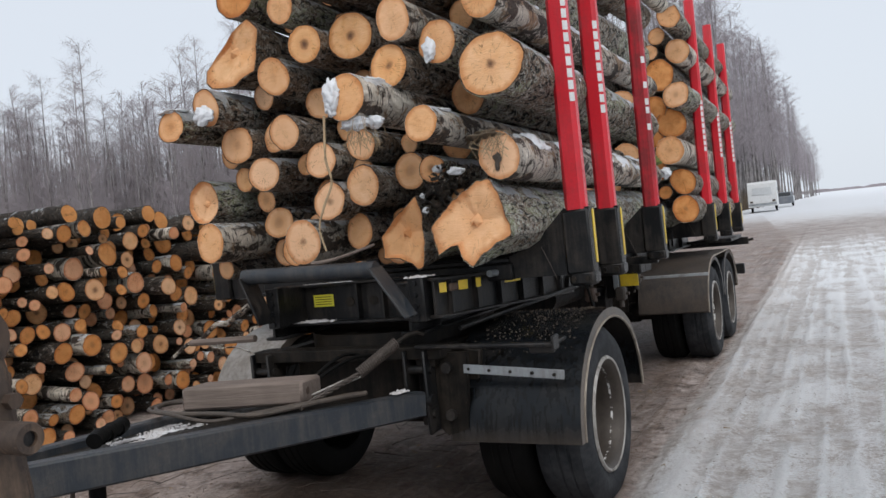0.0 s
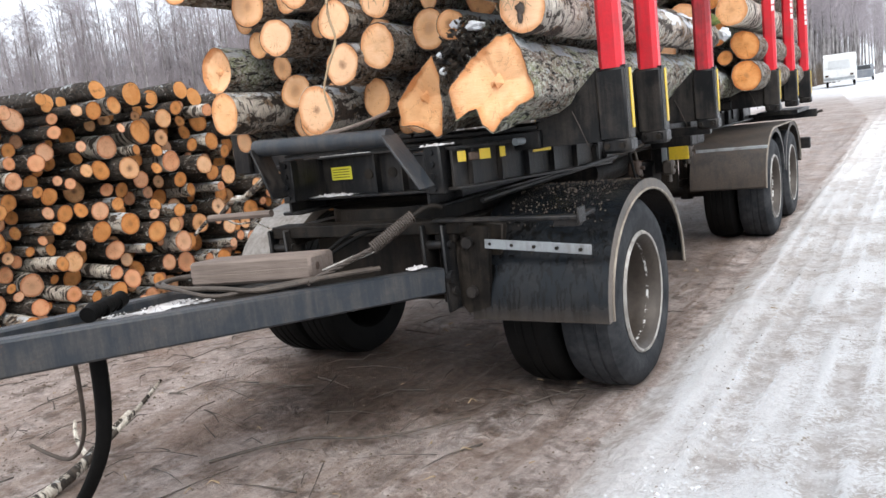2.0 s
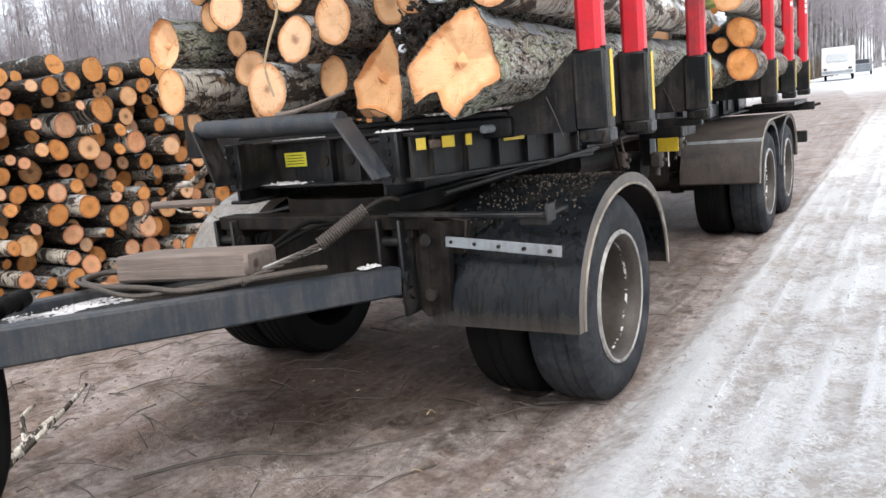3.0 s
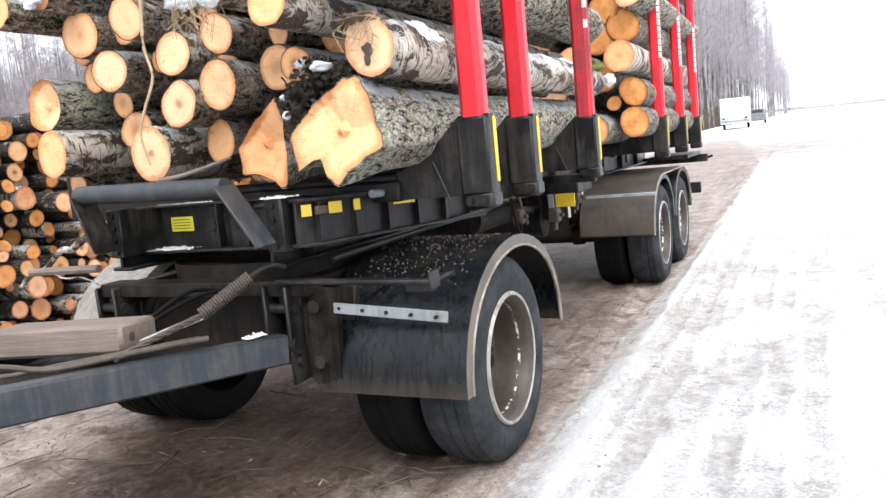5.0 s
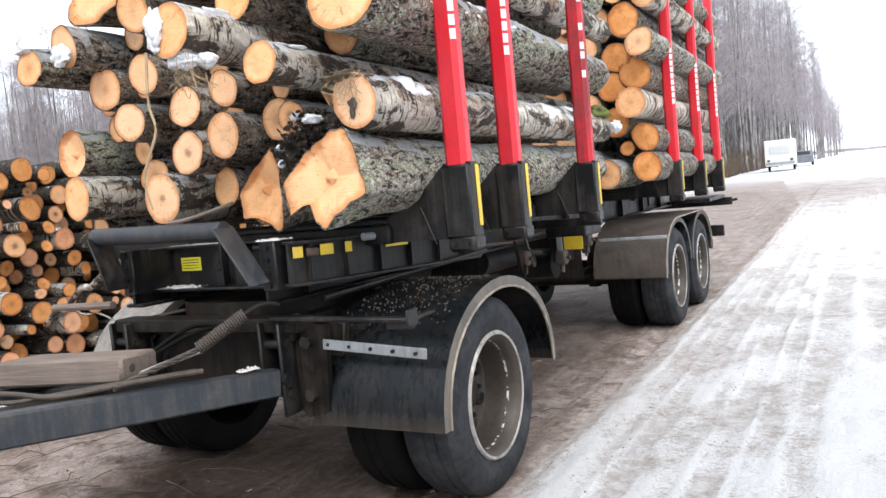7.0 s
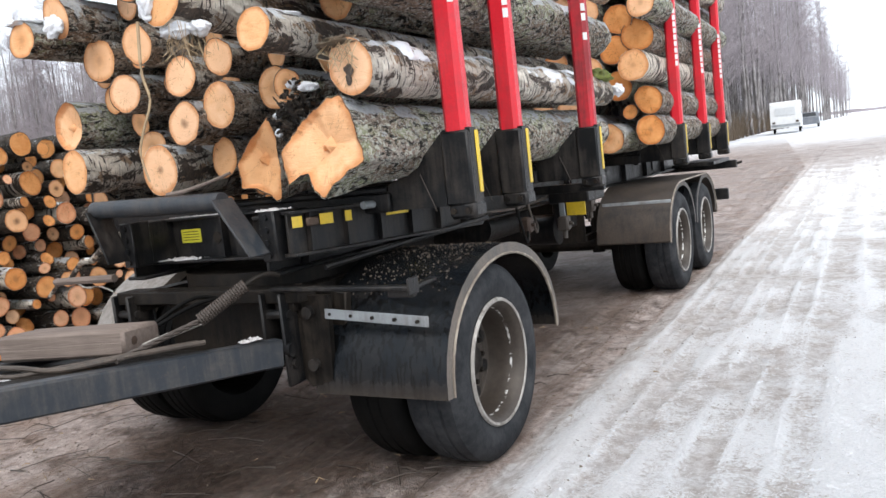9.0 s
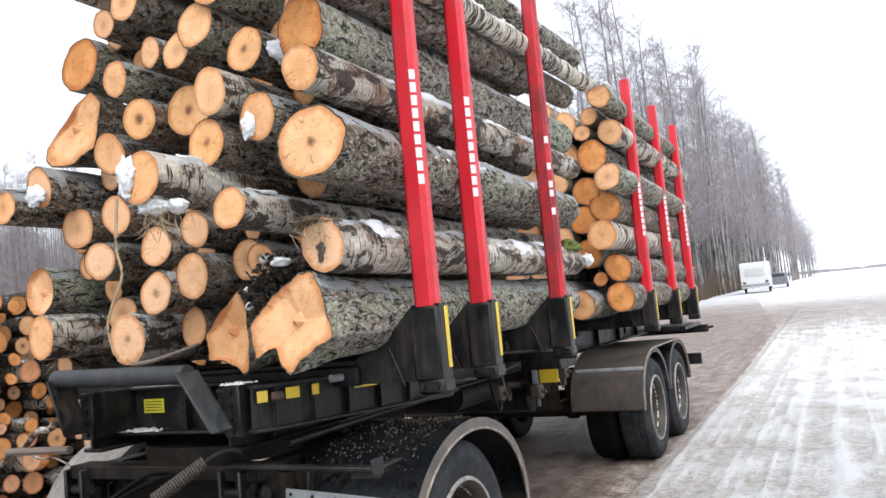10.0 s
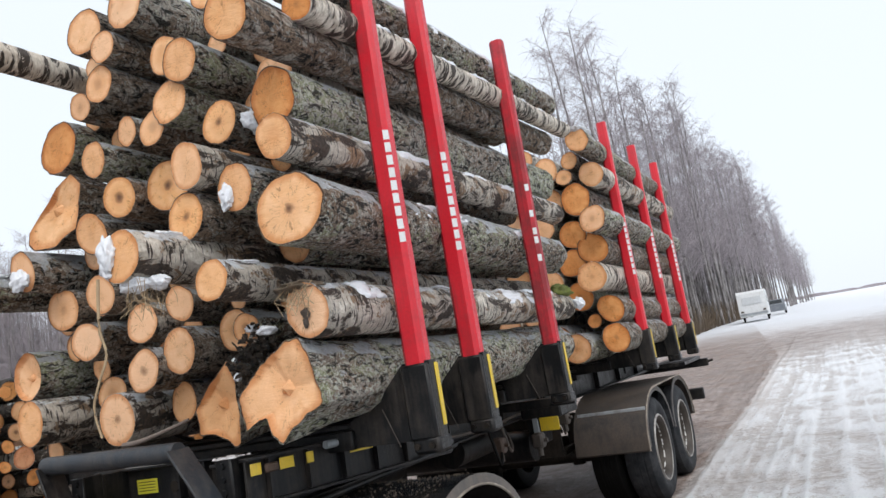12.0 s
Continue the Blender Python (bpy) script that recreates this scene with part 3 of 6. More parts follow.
def height(x, y):
    h = rise(x, y)
    if y < 40 and abs(x) < 14:
        near = max(0.0, 1 - max(0, y - 20) / 20)
        h += near * (0.022 * noise.noise((x * 1.6, y * 1.1, 3.0)) + 0.012 * noise.noise((x * 5, y * 3, 9.0)))
        if x > 0.0:
            h += near * min(1.0, x / 0.12) * tracks(x, y)
        else:
            h += near * (noise.noise((x * 3.4, y * 0.25, 31.0)) * 0.018 + 0.014 * ridge(x * 5.0, y * 0.12, 23.0) * (1 if x > -1.6 else 0.3))
    return h


def spread(stops):
    out = []
    for (a, b, s) in stops:
        k = max(1, round((b - a) / s))
        out += [a + (b - a) * i / k for i in range(k)]
    return out + [stops[-1][1]]


def ground():
    xs = spread([(-900, -200, 140), (-200, -40, 20), (-40, -12, 4), (-12, -4, 0.25), (-4, -1.6, 0.07), (-1.6, 3.6, 0.035), (3.6, 5, 0.07), (5, 14, 0.3), (14, 60, 5), (60, 200, 20), (200, 900, 140)])
    ys = spread([(-400, -60, 60), (-60, -10, 8), (-10, -5, 0.4), (-5, -2, 0.1), (-2, 6, 0.06), (6, 10, 0.12), (10, 24, 0.25), (24, 60, 1.0), (60, 200, 8), (200, 1600, 140)])
    g = Geo()
    g.v = [(x, y, height(x, y)) for y in ys for x in xs]
    w = len(xs)
    g.f = [(j * w + i, j * w + i + 1, (j + 1) * w + i + 1, (j + 1) * w + i) for j in range(len(ys) - 1) for i in range(w - 1)]
    me = bpy.data.meshes.new("ground")
    me.from_pydata(g.v, [], g.f)
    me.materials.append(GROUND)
    me.polygons.foreach_set("use_smooth", [True] * len(me.polygons))
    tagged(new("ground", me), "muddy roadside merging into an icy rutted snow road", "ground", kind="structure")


ground()


# ---------------------------------------------------------------- the log trailer
LEFT, RIGHT = -2.72, 0.0
MID = -1.40
STAKES = (0.0, 0.641, 2.0, 4.986, 6.40, 7.766)


def wheel(trailer, y, side):
    """Twin tyres on a deep-dish rim; side is 1 on the road side and -1 on the far side."""
    m = pose(-0.045, y, 0.505) if side > 0 else pose(LEFT + 0.045, y, 0.505, 0, 0, 180)
    w = new("wheel")
    w.parent, w.matrix_basis = trailer, m
    for inner in (0.0, -0.335):
        g = Geo()
        g.lathe([(0.318, -0.02), (0.335, -0.004), (0.40, 0.012), (0.455, 0.006), (0.485, -0.018), (0.503, -0.035), (0.507, -0.09), (0.50, -0.094), (0.50, -0.106), (0.508, -0.11),
                 (0.51, -0.15), (0.502, -0.154), (0.502, -0.166), (0.51, -0.17), (0.508, -0.205), (0.50, -0.21), (0.50, -0.22), (0.503, -0.25), (0.485, -0.285), (0.42, -0.30), (0.33, -0.285), (0.315, -0.25)],
                (inner, 0, 0), 72, True)
        # inner and far-side tyres take the rubber with shade in its colour
        part("tyre", g, SIDEWALL if inner == 0 and side > 0 else SHADED_RUBBER, w, "black tyre with a dusty sidewall" if inner == 0 else "")
    g = Geo().lathe([(0.326, -0.006), (0.318, 0.006), (0.308, 0.004), (0.296, -0.012), (0.284, -0.03), (0.272, -0.12), (0.264, -0.19), (0.258, -0.205), (0.254, -0.215), (0.29, -0.22), (0.318, -0.03)], (0, 0, 0), 72, True)
    part("rim", g, RIM, w, "deep-dish rim with flaking dirty paint")
    part("rim_flange", Geo().lathe([(0.330, -0.004), (0.322, 0.009), (0.311, 0.008), (0.300, -0.008), (0.312, -0.012)], (0, 0, 0), 72, True), RIM_EDGE, w, "pale scuffed rim flange")
    part("disc", Geo().lathe([(0.262, -0.198), (0.240, -0.206), (0.19, -0.196), (0.15, -0.185), (0.11, -0.185), (0.11, -0.22), (0.26, -0.22)], (0, 0, 0), 56, True), DISC, w, "dusty brown wheel disc with hand holes")
    g = Geo().lathe([(0.0, -0.135), (0.06, -0.137), (0.075, -0.147), (0.085, -0.183), (0.12, -0.187)], (0, 0, 0), 32)
    part("hub", g, DIRTY, w)
    for i in range(10):
        a = 2 * math.pi * i / 10
        g = Geo().lathe([(0.0, -0.160), (0.012, -0.160), (0.015, -0.168), (0.015, -0.190)], (0, 0.135 * math.cos(a), 0.135 * math.sin(a)), 6)
        part("wheel_nut", g, DIRTY, w)
    for i in range(8):
        a = 2 * math.pi * (i + 0.5) / 8
        g = Geo().lathe([(0.0, -0.193), (0.032, -0.193), (0.037, -0.203)], (0, 0.213 * math.cos(a), 0.213 * math.sin(a)), 14)
        part("hand_hole", g, BLACK, w)


def arch(y0, y1, rear_drop, front_drop, top, n=22):
    """The outline of a mudguard from front lip to rear lip: (y, z) pairs."""
    mid, half = (y0 + y1) / 2, (y1 - y0) / 2
    pts = []
    for i in range(n + 1):
        a = math.pi * (1 - i / n)
        k = abs(math.cos(a)) ** 1.0 * (1 if math.cos(a) > 0 else -1)
        s = math.sin(a) ** 0.9
        low = front_drop if i < n / 2 else rear_drop
        pts.append((mid + half * k, low + (top - low) * s))
    return pts


def mudguard(trailer, y0, y1, front_drop, rear_drop, top, x0, x1, mat, trim=True, plate=True):
    pts = arch(y0, y1, rear_drop, front_drop, top)
    g = Geo()
    t = 0.012
    cy, cz = (y0 + y1) / 2, front_drop
    inner = [(y + (cy - y) * t / 0.7, z - t * (0.4 + 0.6 * (z - cz) / (top - cz))) for y, z in pts]
    ring = pts + inner[::-1]
    n = len(pts)
    g.prism(ring, "x", x0, x1)
    guard = part("mudguard", g, mat, trailer, "curved plastic mudguard streaked with mud", 50)
    side = Geo()
    for (y, z), (yi, zi) in zip(pts, [(y + (cy - y) * 0.075, z - 0.055 * (z - cz) / (top - cz)) for y, z in pts]):
        side.v += [(x1, y, z), (x1 + 0.004, yi, zi), (x1 - 0.008, y, z), (x1 - 0.006, yi, zi)]
    for i in range(n - 1):
        a, b = 4 * i, 4 * (i + 1)
        side.f += [(a, b, b + 1, a + 1), (a + 2, a + 3, b + 3, b + 2), (a + 1, b + 1, b + 3, a + 3)]
    part("side_lip", side, LIP, guard, "dusty brown rolled edge")
    if trim:
        g = Geo().rod([(x1 + 0.006, y + (cy - y) * 0.075, z - 0.055 * (z - cz) / (top - cz)) for y, z in pts], 0.007, 6)
        part("edge_trim", g, TRIM, guard, "pale worn rubber edge strip")
    if plate:
        g = Geo().beam((x0 + 0.12, y0 - 0.012, 0.893), (x1 - 0.06, y0 + 0.006, 0.850), 0.008, 0.05, 0.003)
        strip = part("mounting_plate", g, ZINC, guard, "galvanised mounting strip with bolts")
        for k in range(5):
            x = x0 + 0.15 + k * (x1 - x0 - 0.26) / 4
            z = 0.893 - (x - x0 - 0.12) * 0.077
            part("bolt", Geo().rod([(x, y0 - 0.018, z), (x, y0 - 0.002, z)], 0.009, 6), DIRTY, strip)
        g = Geo().beam((x0 - 0.12, -0.585, 1.030), (x1 - 0.06, -0.585, 1.022), 0.05, 0.022).box((x1 - 0.055, -0.60, 1.035), (0.012, 0.09, 0.075)).box((x1 - 0.14, -0.56, 1.0), (0.13, 0.05, 0.045)).beam((x1 - 0.10, -0.58, 1.012), (x1 - 0.10, -0.34, 1.02), 0.04, 0.02)
        part("bracket", g, BLACK, guard)
    return guard


def litter(parent, x0, x1, y0, y1, zf, count, seed):
    """Bark crumbs and splinters lying on a mudguard."""
    rnd = random.Random(seed)
    g = Geo()
    for _ in range(count):
        x, y = rnd.uniform(x0, x1), rnd.uniform(y0, y1)
        s = rnd.uniform(0.0015, 0.0055)
        g.box((x, y, zf(y) + 0.004), (s * rnd.uniform(0.5, 2.2), s, 0.007), pose(0, 0, 0, rnd.uniform(-15, 15), rnd.uniform(-15, 15), rnd.uniform(0, 180)), 0)
    tagged(part("bark_litter", g, LITTER, parent, "brown bark crumbs and splinters"), kind="stuff")


def stake(trailer, y, tall, side=1):
    """A red bunk stake in its black shoe, with the shoe's yellow reflector and worn white marks."""
    x = -0.078 if side > 0 else -2.70
    s = new("stake")
    s.parent, s.matrix_basis = trailer, pose(x, y - 0.035, 0, 0, 0, 0 if side > 0 else 180)
    tagged(s, "red steel stake in a black shoe")
    a, b, c = 0.060, 0.050, 0.024
    prof = [(a, -b + c), (a, b - c), (a - c, b), (-a + c, b), (-a, b - c), (-a, -b + c), (-a + c, -b), (a - c, -b)]
    g = Geo()
    k = 0
    for z, f, dx in ((1.55, 1.0, 0.0), (2.6, 0.97, 0.0), (tall - 0.012, 0.86, 0.012), (tall, 0.80, 0.012)):
        g.v += [(px * f + dx, py * f, z) for px, py in prof]
    for r in range(3):
        for j in range(8):
            p, q = r * 8 + j, r * 8 + (j + 1) % 8
            g.f.append((p, q, q + 8, p + 8))
    g.f += [tuple(range(24, 32)), tuple(range(7, -1, -1))]
    if side > 0:
        part("post", g, RED_WORN if 1.9 < y < 2.1 else RED, s, "red painted octagonal steel post", 20)
    g = Geo().prism([(0.078, 1.33), (0.078, 1.70), (-0.072, 1.70), (-0.25, 1.53), (-0.56, 1.40), (-0.56, 1.33)], "y", -0.034, 0.034)
    g.box((0.0, 0, 1.51), (0.154, 0.124, 0.36), None, 0.012)
    part("shoe", g, BLACK, s, "black steel shoe with a sloping gusset")
    g = Geo().box((0.0795, 0.03, 1.535), (0.006, 0.035, 0.30), None, 0.002)
    part("reflector", g, YELLOW, s, "yellow reflective strip")
    if tall < 3:
        return s
    part("foot_plate", Geo().box((0.01, 0.0, 1.305), (0.15, 0.13, 0.08), None, 0.016), BLACK, s, "black steel foot plate")
    for dx in (-0.035, 0.045):
        part("bolt", Geo().rod([(dx, -0.080, 1.305), (dx, -0.064, 1.305)], 0.016, 6), DIRTY, s)
    part("tie_wire", Geo().rod([(-0.22, -0.037, 1.50), (-0.18, -0.05, 1.42), (-0.14, -0.045, 1.31)], 0.0022, 5), TUBE, s, "thin pale tie wire")
    # worn white marks along the post: plain bars in place of the maker's name
    for i in (range(9) if not 1.9 < y < 2.1 else (0, 3, 5, 6, 8)):
        z = 2.84 - i * 0.066
        f = 1.0 - 0.03 * (z - 1.55) / 1.05
        g = Geo().box(((a - c / 2) * f + 0.0012, (-b + c / 2) * f - 0.0012, z), (0.031, 0.0024, 0.050), Matrix.Rotation(radians(45), 4, "Z"), 0.0)
        part("white_mark", g, WHITE, s)
    return s


def bolster(trailer, y):
    g = Geo().box((MID, y, 1.375), (1.84, 0.13, 0.10), None, 0.01)
    g.box((MID, y, 1.44), (1.8, 0.10, 0.025), None, 0.004)
    for x in (-0.98, -1.84):
        g.box((x, y, 1.30), (0.22, 0.16, 0.06))
    part("bolster", g, BLACK, trailer, "black cross bolster under the load")


def trailer_frame(trailer):
    rx, lx = -0.93, -1.89
    for x in (rx, lx):
        g = Geo()
        for z, w, h in ((1.375, 0.14, 0.02), (1.10, 0.14, 0.02)):
            g.box((x, 4.0, z), (w, 9.1, h))
        g.box((x, 4.0, 1.237), (0.016, 9.1, 0.27), None, 0)
        for i in range(9):
            g.box((x + 0.035, -0.30 + i * 1.0, 1.237), (0.055, 0.012, 0.25), None, 0)
        part("chassis_rail", g, BLACK, trailer, "black chassis rail with stiffeners")
    # the front of the frame: tube bar on two sloping arms, cross plate, bolted corner plates
    g = Geo().rod([(-1.94, -0.70, 1.495), (-1.02, -0.70, 1.475)], 0.046, 20)
    part("front_bar", g, STEEL, trailer, "blue-black steel tube across the front")
    for x in (-1.03, -1.93):
        g = Geo()
        sx = 1 if x > MID else 0.6
        g.beam((x, -0.70, 1.49), (x + 0.20 * sx, -0.70, 1.21), 0.14, 0.014, 0.004)
        part("front_arm", g, STEEL if x > MID else BLACK, trailer, "sloping steel arm of the front bar")
        g = Geo().box((x + 0.20 * sx, -0.63, 1.29), (0.09, 0.012, 0.24)).box((x + 0.245 * sx, -0.57, 1.29), (0.012, 0.13, 0.24))
        for i in range(4):
            g.rod([(x + 0.20 * sx, -0.648, 1.20 + i * 0.06), (x + 0.20 * sx, -0.63, 1.20 + i * 0.06)], 0.016, 6)
        part("corner_plate", g, BLACK, trailer, "bolted black corner plate")
    g = Geo().box((MID - 0.05, -0.32, 1.28), (1.10, 0.02, 0.24)).box((MID - 0.05, -0.34, 1.395), (1.12, 0.07, 0.016)).box((MID - 0.05, -0.37, 1.165), (1.12, 0.13, 0.018))
    for x in (-1.20, -1.38, -1.80):
        g.box((x, -0.35, 1.28), (0.012, 0.06, 0.22), None, 0)
    part("front_plate", g, BLACK, trailer, "black front cross plate with ribs")
    for x in (-1.29, -1.46):
        part("hole", Geo().rod([(x, -0.336, 1.28), (x, -0.3305, 1.28)], 0.03, 16), DIRTY, trailer)
    part("sticker", Geo().box((-1.655, -0.333, 1.297), (0.15, 0.004, 0.075), None, 0.001), LIME, trailer, "yellow warning sticker")
    g = Geo()
    for i in range(4):
        g.box((-1.655, -0.3358, 1.275 + i * 0.015), (0.12, 0.0016, 0.004), None, 0)
    part("sticker_lines", g, BLACK, trailer)
    # webs from the corner plates back to the cross plate
    for x in (-0.83, -1.80):
        part("corner_web", Geo().box((x, -0.46, 1.29), (0.014, 0.26, 0.22), None, 0.003), BLACK, trailer)
    # stickers and marker lamps along the rail
    p, q = Vector((-0.74, -0.60, 1.29)), Vector((-0.46, 0.82, 1.26))
    turn = (q - p).to_track_quat("Y", "Z").to_matrix().to_4x4()
    g = Geo().beam(p, q, 0.016, 0.19, 0.002)
    for z, w in ((0.10, 0.07), (-0.10, 0.10)):
        g.beam(p + Vector((0, 0, z)), q + Vector((0, 0, z)), w, 0.016, 0.003)
    for i in range(6):
        g.box(p + (q - p) * (0.08 + i * 0.165) + turn @ Vector((0.02, 0, 0)), (0.045, 0.012, 0.18), turn, 0)
    part("side_rail", g, BLACK, trailer, "black side rail with ribs and reflectors")
    for f, w in ((0.02, 0.06), (0.145, 0.085), (0.245, 0.045), (0.49, 0.17)):
        part("side_sticker", Geo().box(p + (q - p) * f + turn @ Vector((0.046, 0, 0.055)), (0.004, w, 0.052), turn, 0.001), YELLOW, trailer, "small yellow reflector")
    part("side_lamp", Geo().box(p + (q - p) * 0.08 + turn @ Vector((0.05, 0, 0.05)), (0.02, 0.075, 0.04), turn), RUST, trailer, "dull red side lamp")
    part("air_valve", Geo().rod([p + (q - p) * 0.31 + turn @ Vector((0.06, 0, 0.095)), p + (q - p) * 0.44 + turn @ Vector((0.06, 0, 0.095))], 0.020, 12), ZINC, trailer, "bare metal air cylinder")
    # slewing ring and front bogie frame
    g = Geo().rod([(MID, 0.1, 1.0), (MID, 0.1, 1.09)], 0.55, 48)
    part("turntable", g, DIRTY, trailer, "greasy turntable ring")
    g = Geo()
    for x in (-0.86, -1.96):
        g.box((x, 0.02, 0.96), (0.12, 1.15, 0.10))
    g.box((MID, -0.50, 0.99), (1.30, 0.14, 0.07)).box((MID, 0.55, 0.96), (1.10, 0.10, 0.10))
    part("bogie_frame", g, DIRTY, trailer, "oily front bogie frame")
    drift("snow_on_frame", trailer, pose(-1.70, -0.38, 1.176), 0.34, 0.11, 0.022, 8)
    drift("snow_on_frame", trailer, pose(-0.83, -0.58, 1.412), 0.13, 0.12, 0.02, 9)
    drift("snow_on_frame", trailer, pose(-1.60, -0.345, 1.406), 0.40, 0.04, 0.012, 12)
    drift("snow_on_frame", trailer, pose(-0.93, -0.74, 0.818), 0.07, 0.10, 0.02, 11)
    for x in (-0.87, -1.95):
        g = Geo().box((x + 0.03, -0.53, 0.78), (0.02, 0.17, 0.46), None, 0.008).box((x - 0.10, -0.53, 0.82), (0.02, 0.15, 0.38), None, 0.008)
        g.box((x - 0.03, -0.44, 0.78), (0.14, 0.02, 0.44))
        for z in (0.66, 0.90):
            g.rod([(x - 0.12, -0.56, z), (x + 0.055, -0.56, z)], 0.024, 10)
        g.rod([(x - 0.12, -0.585, 0.735), (x + 0.06, -0.585, 0.735)], 0.035, 14)
        part("hinge_bracket", g, BLACK, trailer, "black hinge bracket of the drawbar")
    part("bearing_plate", Geo().box((MID, -0.36, 0.80), (0.95, 0.03, 0.42), None, 0.01), DIRTY, trailer, "oily plate behind the drawbar")
    part("link_plate", Geo().prism([(-0.79, 0.52), (-0.66, 0.56), (-0.63, 0.98), (-0.86, 0.98), (-0.88, 0.62)], "y", -0.50, -0.47), DIRTY, trailer, "grimy link plate")
    for z in (0.64, 0.90):
        part("pin", Geo().rod([(-0.75, -0.53, z), (-0.75, -0.46, z)], 0.030, 14), BLACK, trailer, "steel pin")
    g = Geo().box((-0.72, -0.38, 0.79), (0.20, 0.05, 0.40), pose(0, 0, 0, 0, 8, 0))
    part("spring_hanger", g, DIRTY, trailer, "grimy spring hanger")
    for y in (0.1, 4.68, 5.98):
        g = Geo().rod([(LEFT + 0.35, y, 0.505), (RIGHT - 0.35, y, 0.505)], 0.07, 14)
        for x in (-0.95, -1.87):
            g.rod([(x, y, 0.42), (x, y, 0.95)], 0.07, 12)
            g.beam((x, y - 0.45, 0.62), (x, y + 0.45, 0.62), 0.07, 0.06)
        part("axle", g, DIRTY, trailer, "muddy axle with leaf springs")
    # tanks, boxes and lines between the axles
    part("air_tank", Geo().rod([(-1.15, 2.2, 0.98), (-1.15, 3.1, 0.98)], 0.12, 20), BLACK, trailer, "black air tank under the frame")
    part("tool_box", Geo().box((-0.60, 3.10, 1.15), (0.36, 0.46, 0.11), None, 0.012).box((-0.80, 3.3, 0.98), (0.16, 0.20, 0.26), None, 0.012), BLACK, trailer, "black box beside the frame")
    part("cross_bar", Geo().box((-0.6, 2.72, 1.23), (0.75, 0.06, 0.07)), BLACK, trailer)
    part("side_reflector", Geo().box((-0.54, 2.88, 1.06), (0.17, 0.012, 0.14), None, 0.004), YELLOW, trailer, "yellow reflector plate")
    part("reflector_edge", Geo().box((-0.665, 2.88, 1.06), (0.05, 0.012, 0.19), None, 0.004), ZINC, trailer)
    for y in (0.9, 1.5, 3.9, 7.2):
        part("cross_member", Geo().box((MID, y, 1.24), (1.0, 0.09, 0.16)), BLACK, trailer)
    part("brake_line", Geo().rod([(-0.84, -0.4, 1.20), (-0.82, 0.3, 1.16), (-0.80, 1.0, 1.20), (-0.8, 2.2, 1.13), (-0.8, 3.8, 1.2)], 0.012, 8), HOSE, trailer)
    part("rail_end", Geo().rod([(-0.50, 0.80, 1.21), (-0.42, 0.80, 1.21)], 0.06, 16).box((-0.62, 0.72, 1.23), (0.34, 0.12, 0.11)), BLACK, trailer)
    part("slanted_rod", Geo().rod([(-0.70, -0.40, 1.10), (-0.40, 0.85, 1.19)], 0.014, 8), BLACK, trailer)
    # two drums, a box and a sheet added to block bright ground behind
    part("air_tank", Geo().rod([(-1.95, 1.5, 0.90), (-1.95, 2.6, 0.90)], 0.15, 20), BLACK, trailer, "black air tank under the frame")
    part("air_tank", Geo().rod([(-2.25, 3.25, 0.84), (-0.85, 3.25, 0.84)], 0.14, 20), BLACK, trailer, "black drum added across the frame to block light")
    part("locker", Geo().box((-2.30, 2.30, 0.86), (0.44, 1.5, 0.46), None, 0.02), BLACK, trailer, "black box added on the far side to block light")
    part("rear_apron", Geo().box((-1.38, 3.93, 0.84), (1.10, 0.02, 0.44), None, 0.006), DIRTY, trailer, "dark sheet added to block light under the frame")
    for k, (x, y) in enumerate(((-0.70, 2.9), (-0.62, 3.2), (-0.78, 2.4), (-0.66, 1.9), (-0.72, 3.6))):
        pts = smooth_line([(x, y, 1.16), (x + 0.03, y + 0.06, 0.98 - 0.03 * k), (x - 0.02, y + 0.22, 0.90 + 0.02 * k), (x - 0.10, y + 0.34, 1.02)], 5)
        part("air_hose", Geo().rod(pts, 0.011, 7), SHADED_RUBBER if k % 2 else HOSE, trailer, "dirty hanging air hose")
    for x, y, z in ((-0.56, 2.62, 0.95), (-0.70, 2.15, 1.0), (-0.62, 3.5, 1.02)):
        part("valve", Geo().box((x, y, z), (0.09, 0.10, 0.12), None, 0.015).rod([(x, y, z - 0.06), (x, y, z - 0.12)], 0.022, 10).rod([(x + 0.045, y, z), (x + 0.075, y, z)], 0.015, 8), RUST if y < 2.5 else DISC, trailer, "dusty brake valve")
    # the tail
    part("tail_bar", Geo().box((-1.40, 8.45, 1.10), (2.78, 0.10, 0.11)), BLACK, trailer, "black rear cross bar")
    part("tail_hook", Geo().rod([(-0.02, 8.45, 1.10), (0.06, 8.46, 1.12)], 0.018, 8), DIRTY, trailer)
    part("tail_lamp", Geo().box((-0.12, 7.55, 0.74), (0.22, 0.07, 0.15), None, 0.012), BLACK, trailer, "tail lamp box")
    part("rear_rail", Geo().box((-0.35, 7.75, 1.18), (0.5, 1.3, 0.05)), BLACK, trailer)


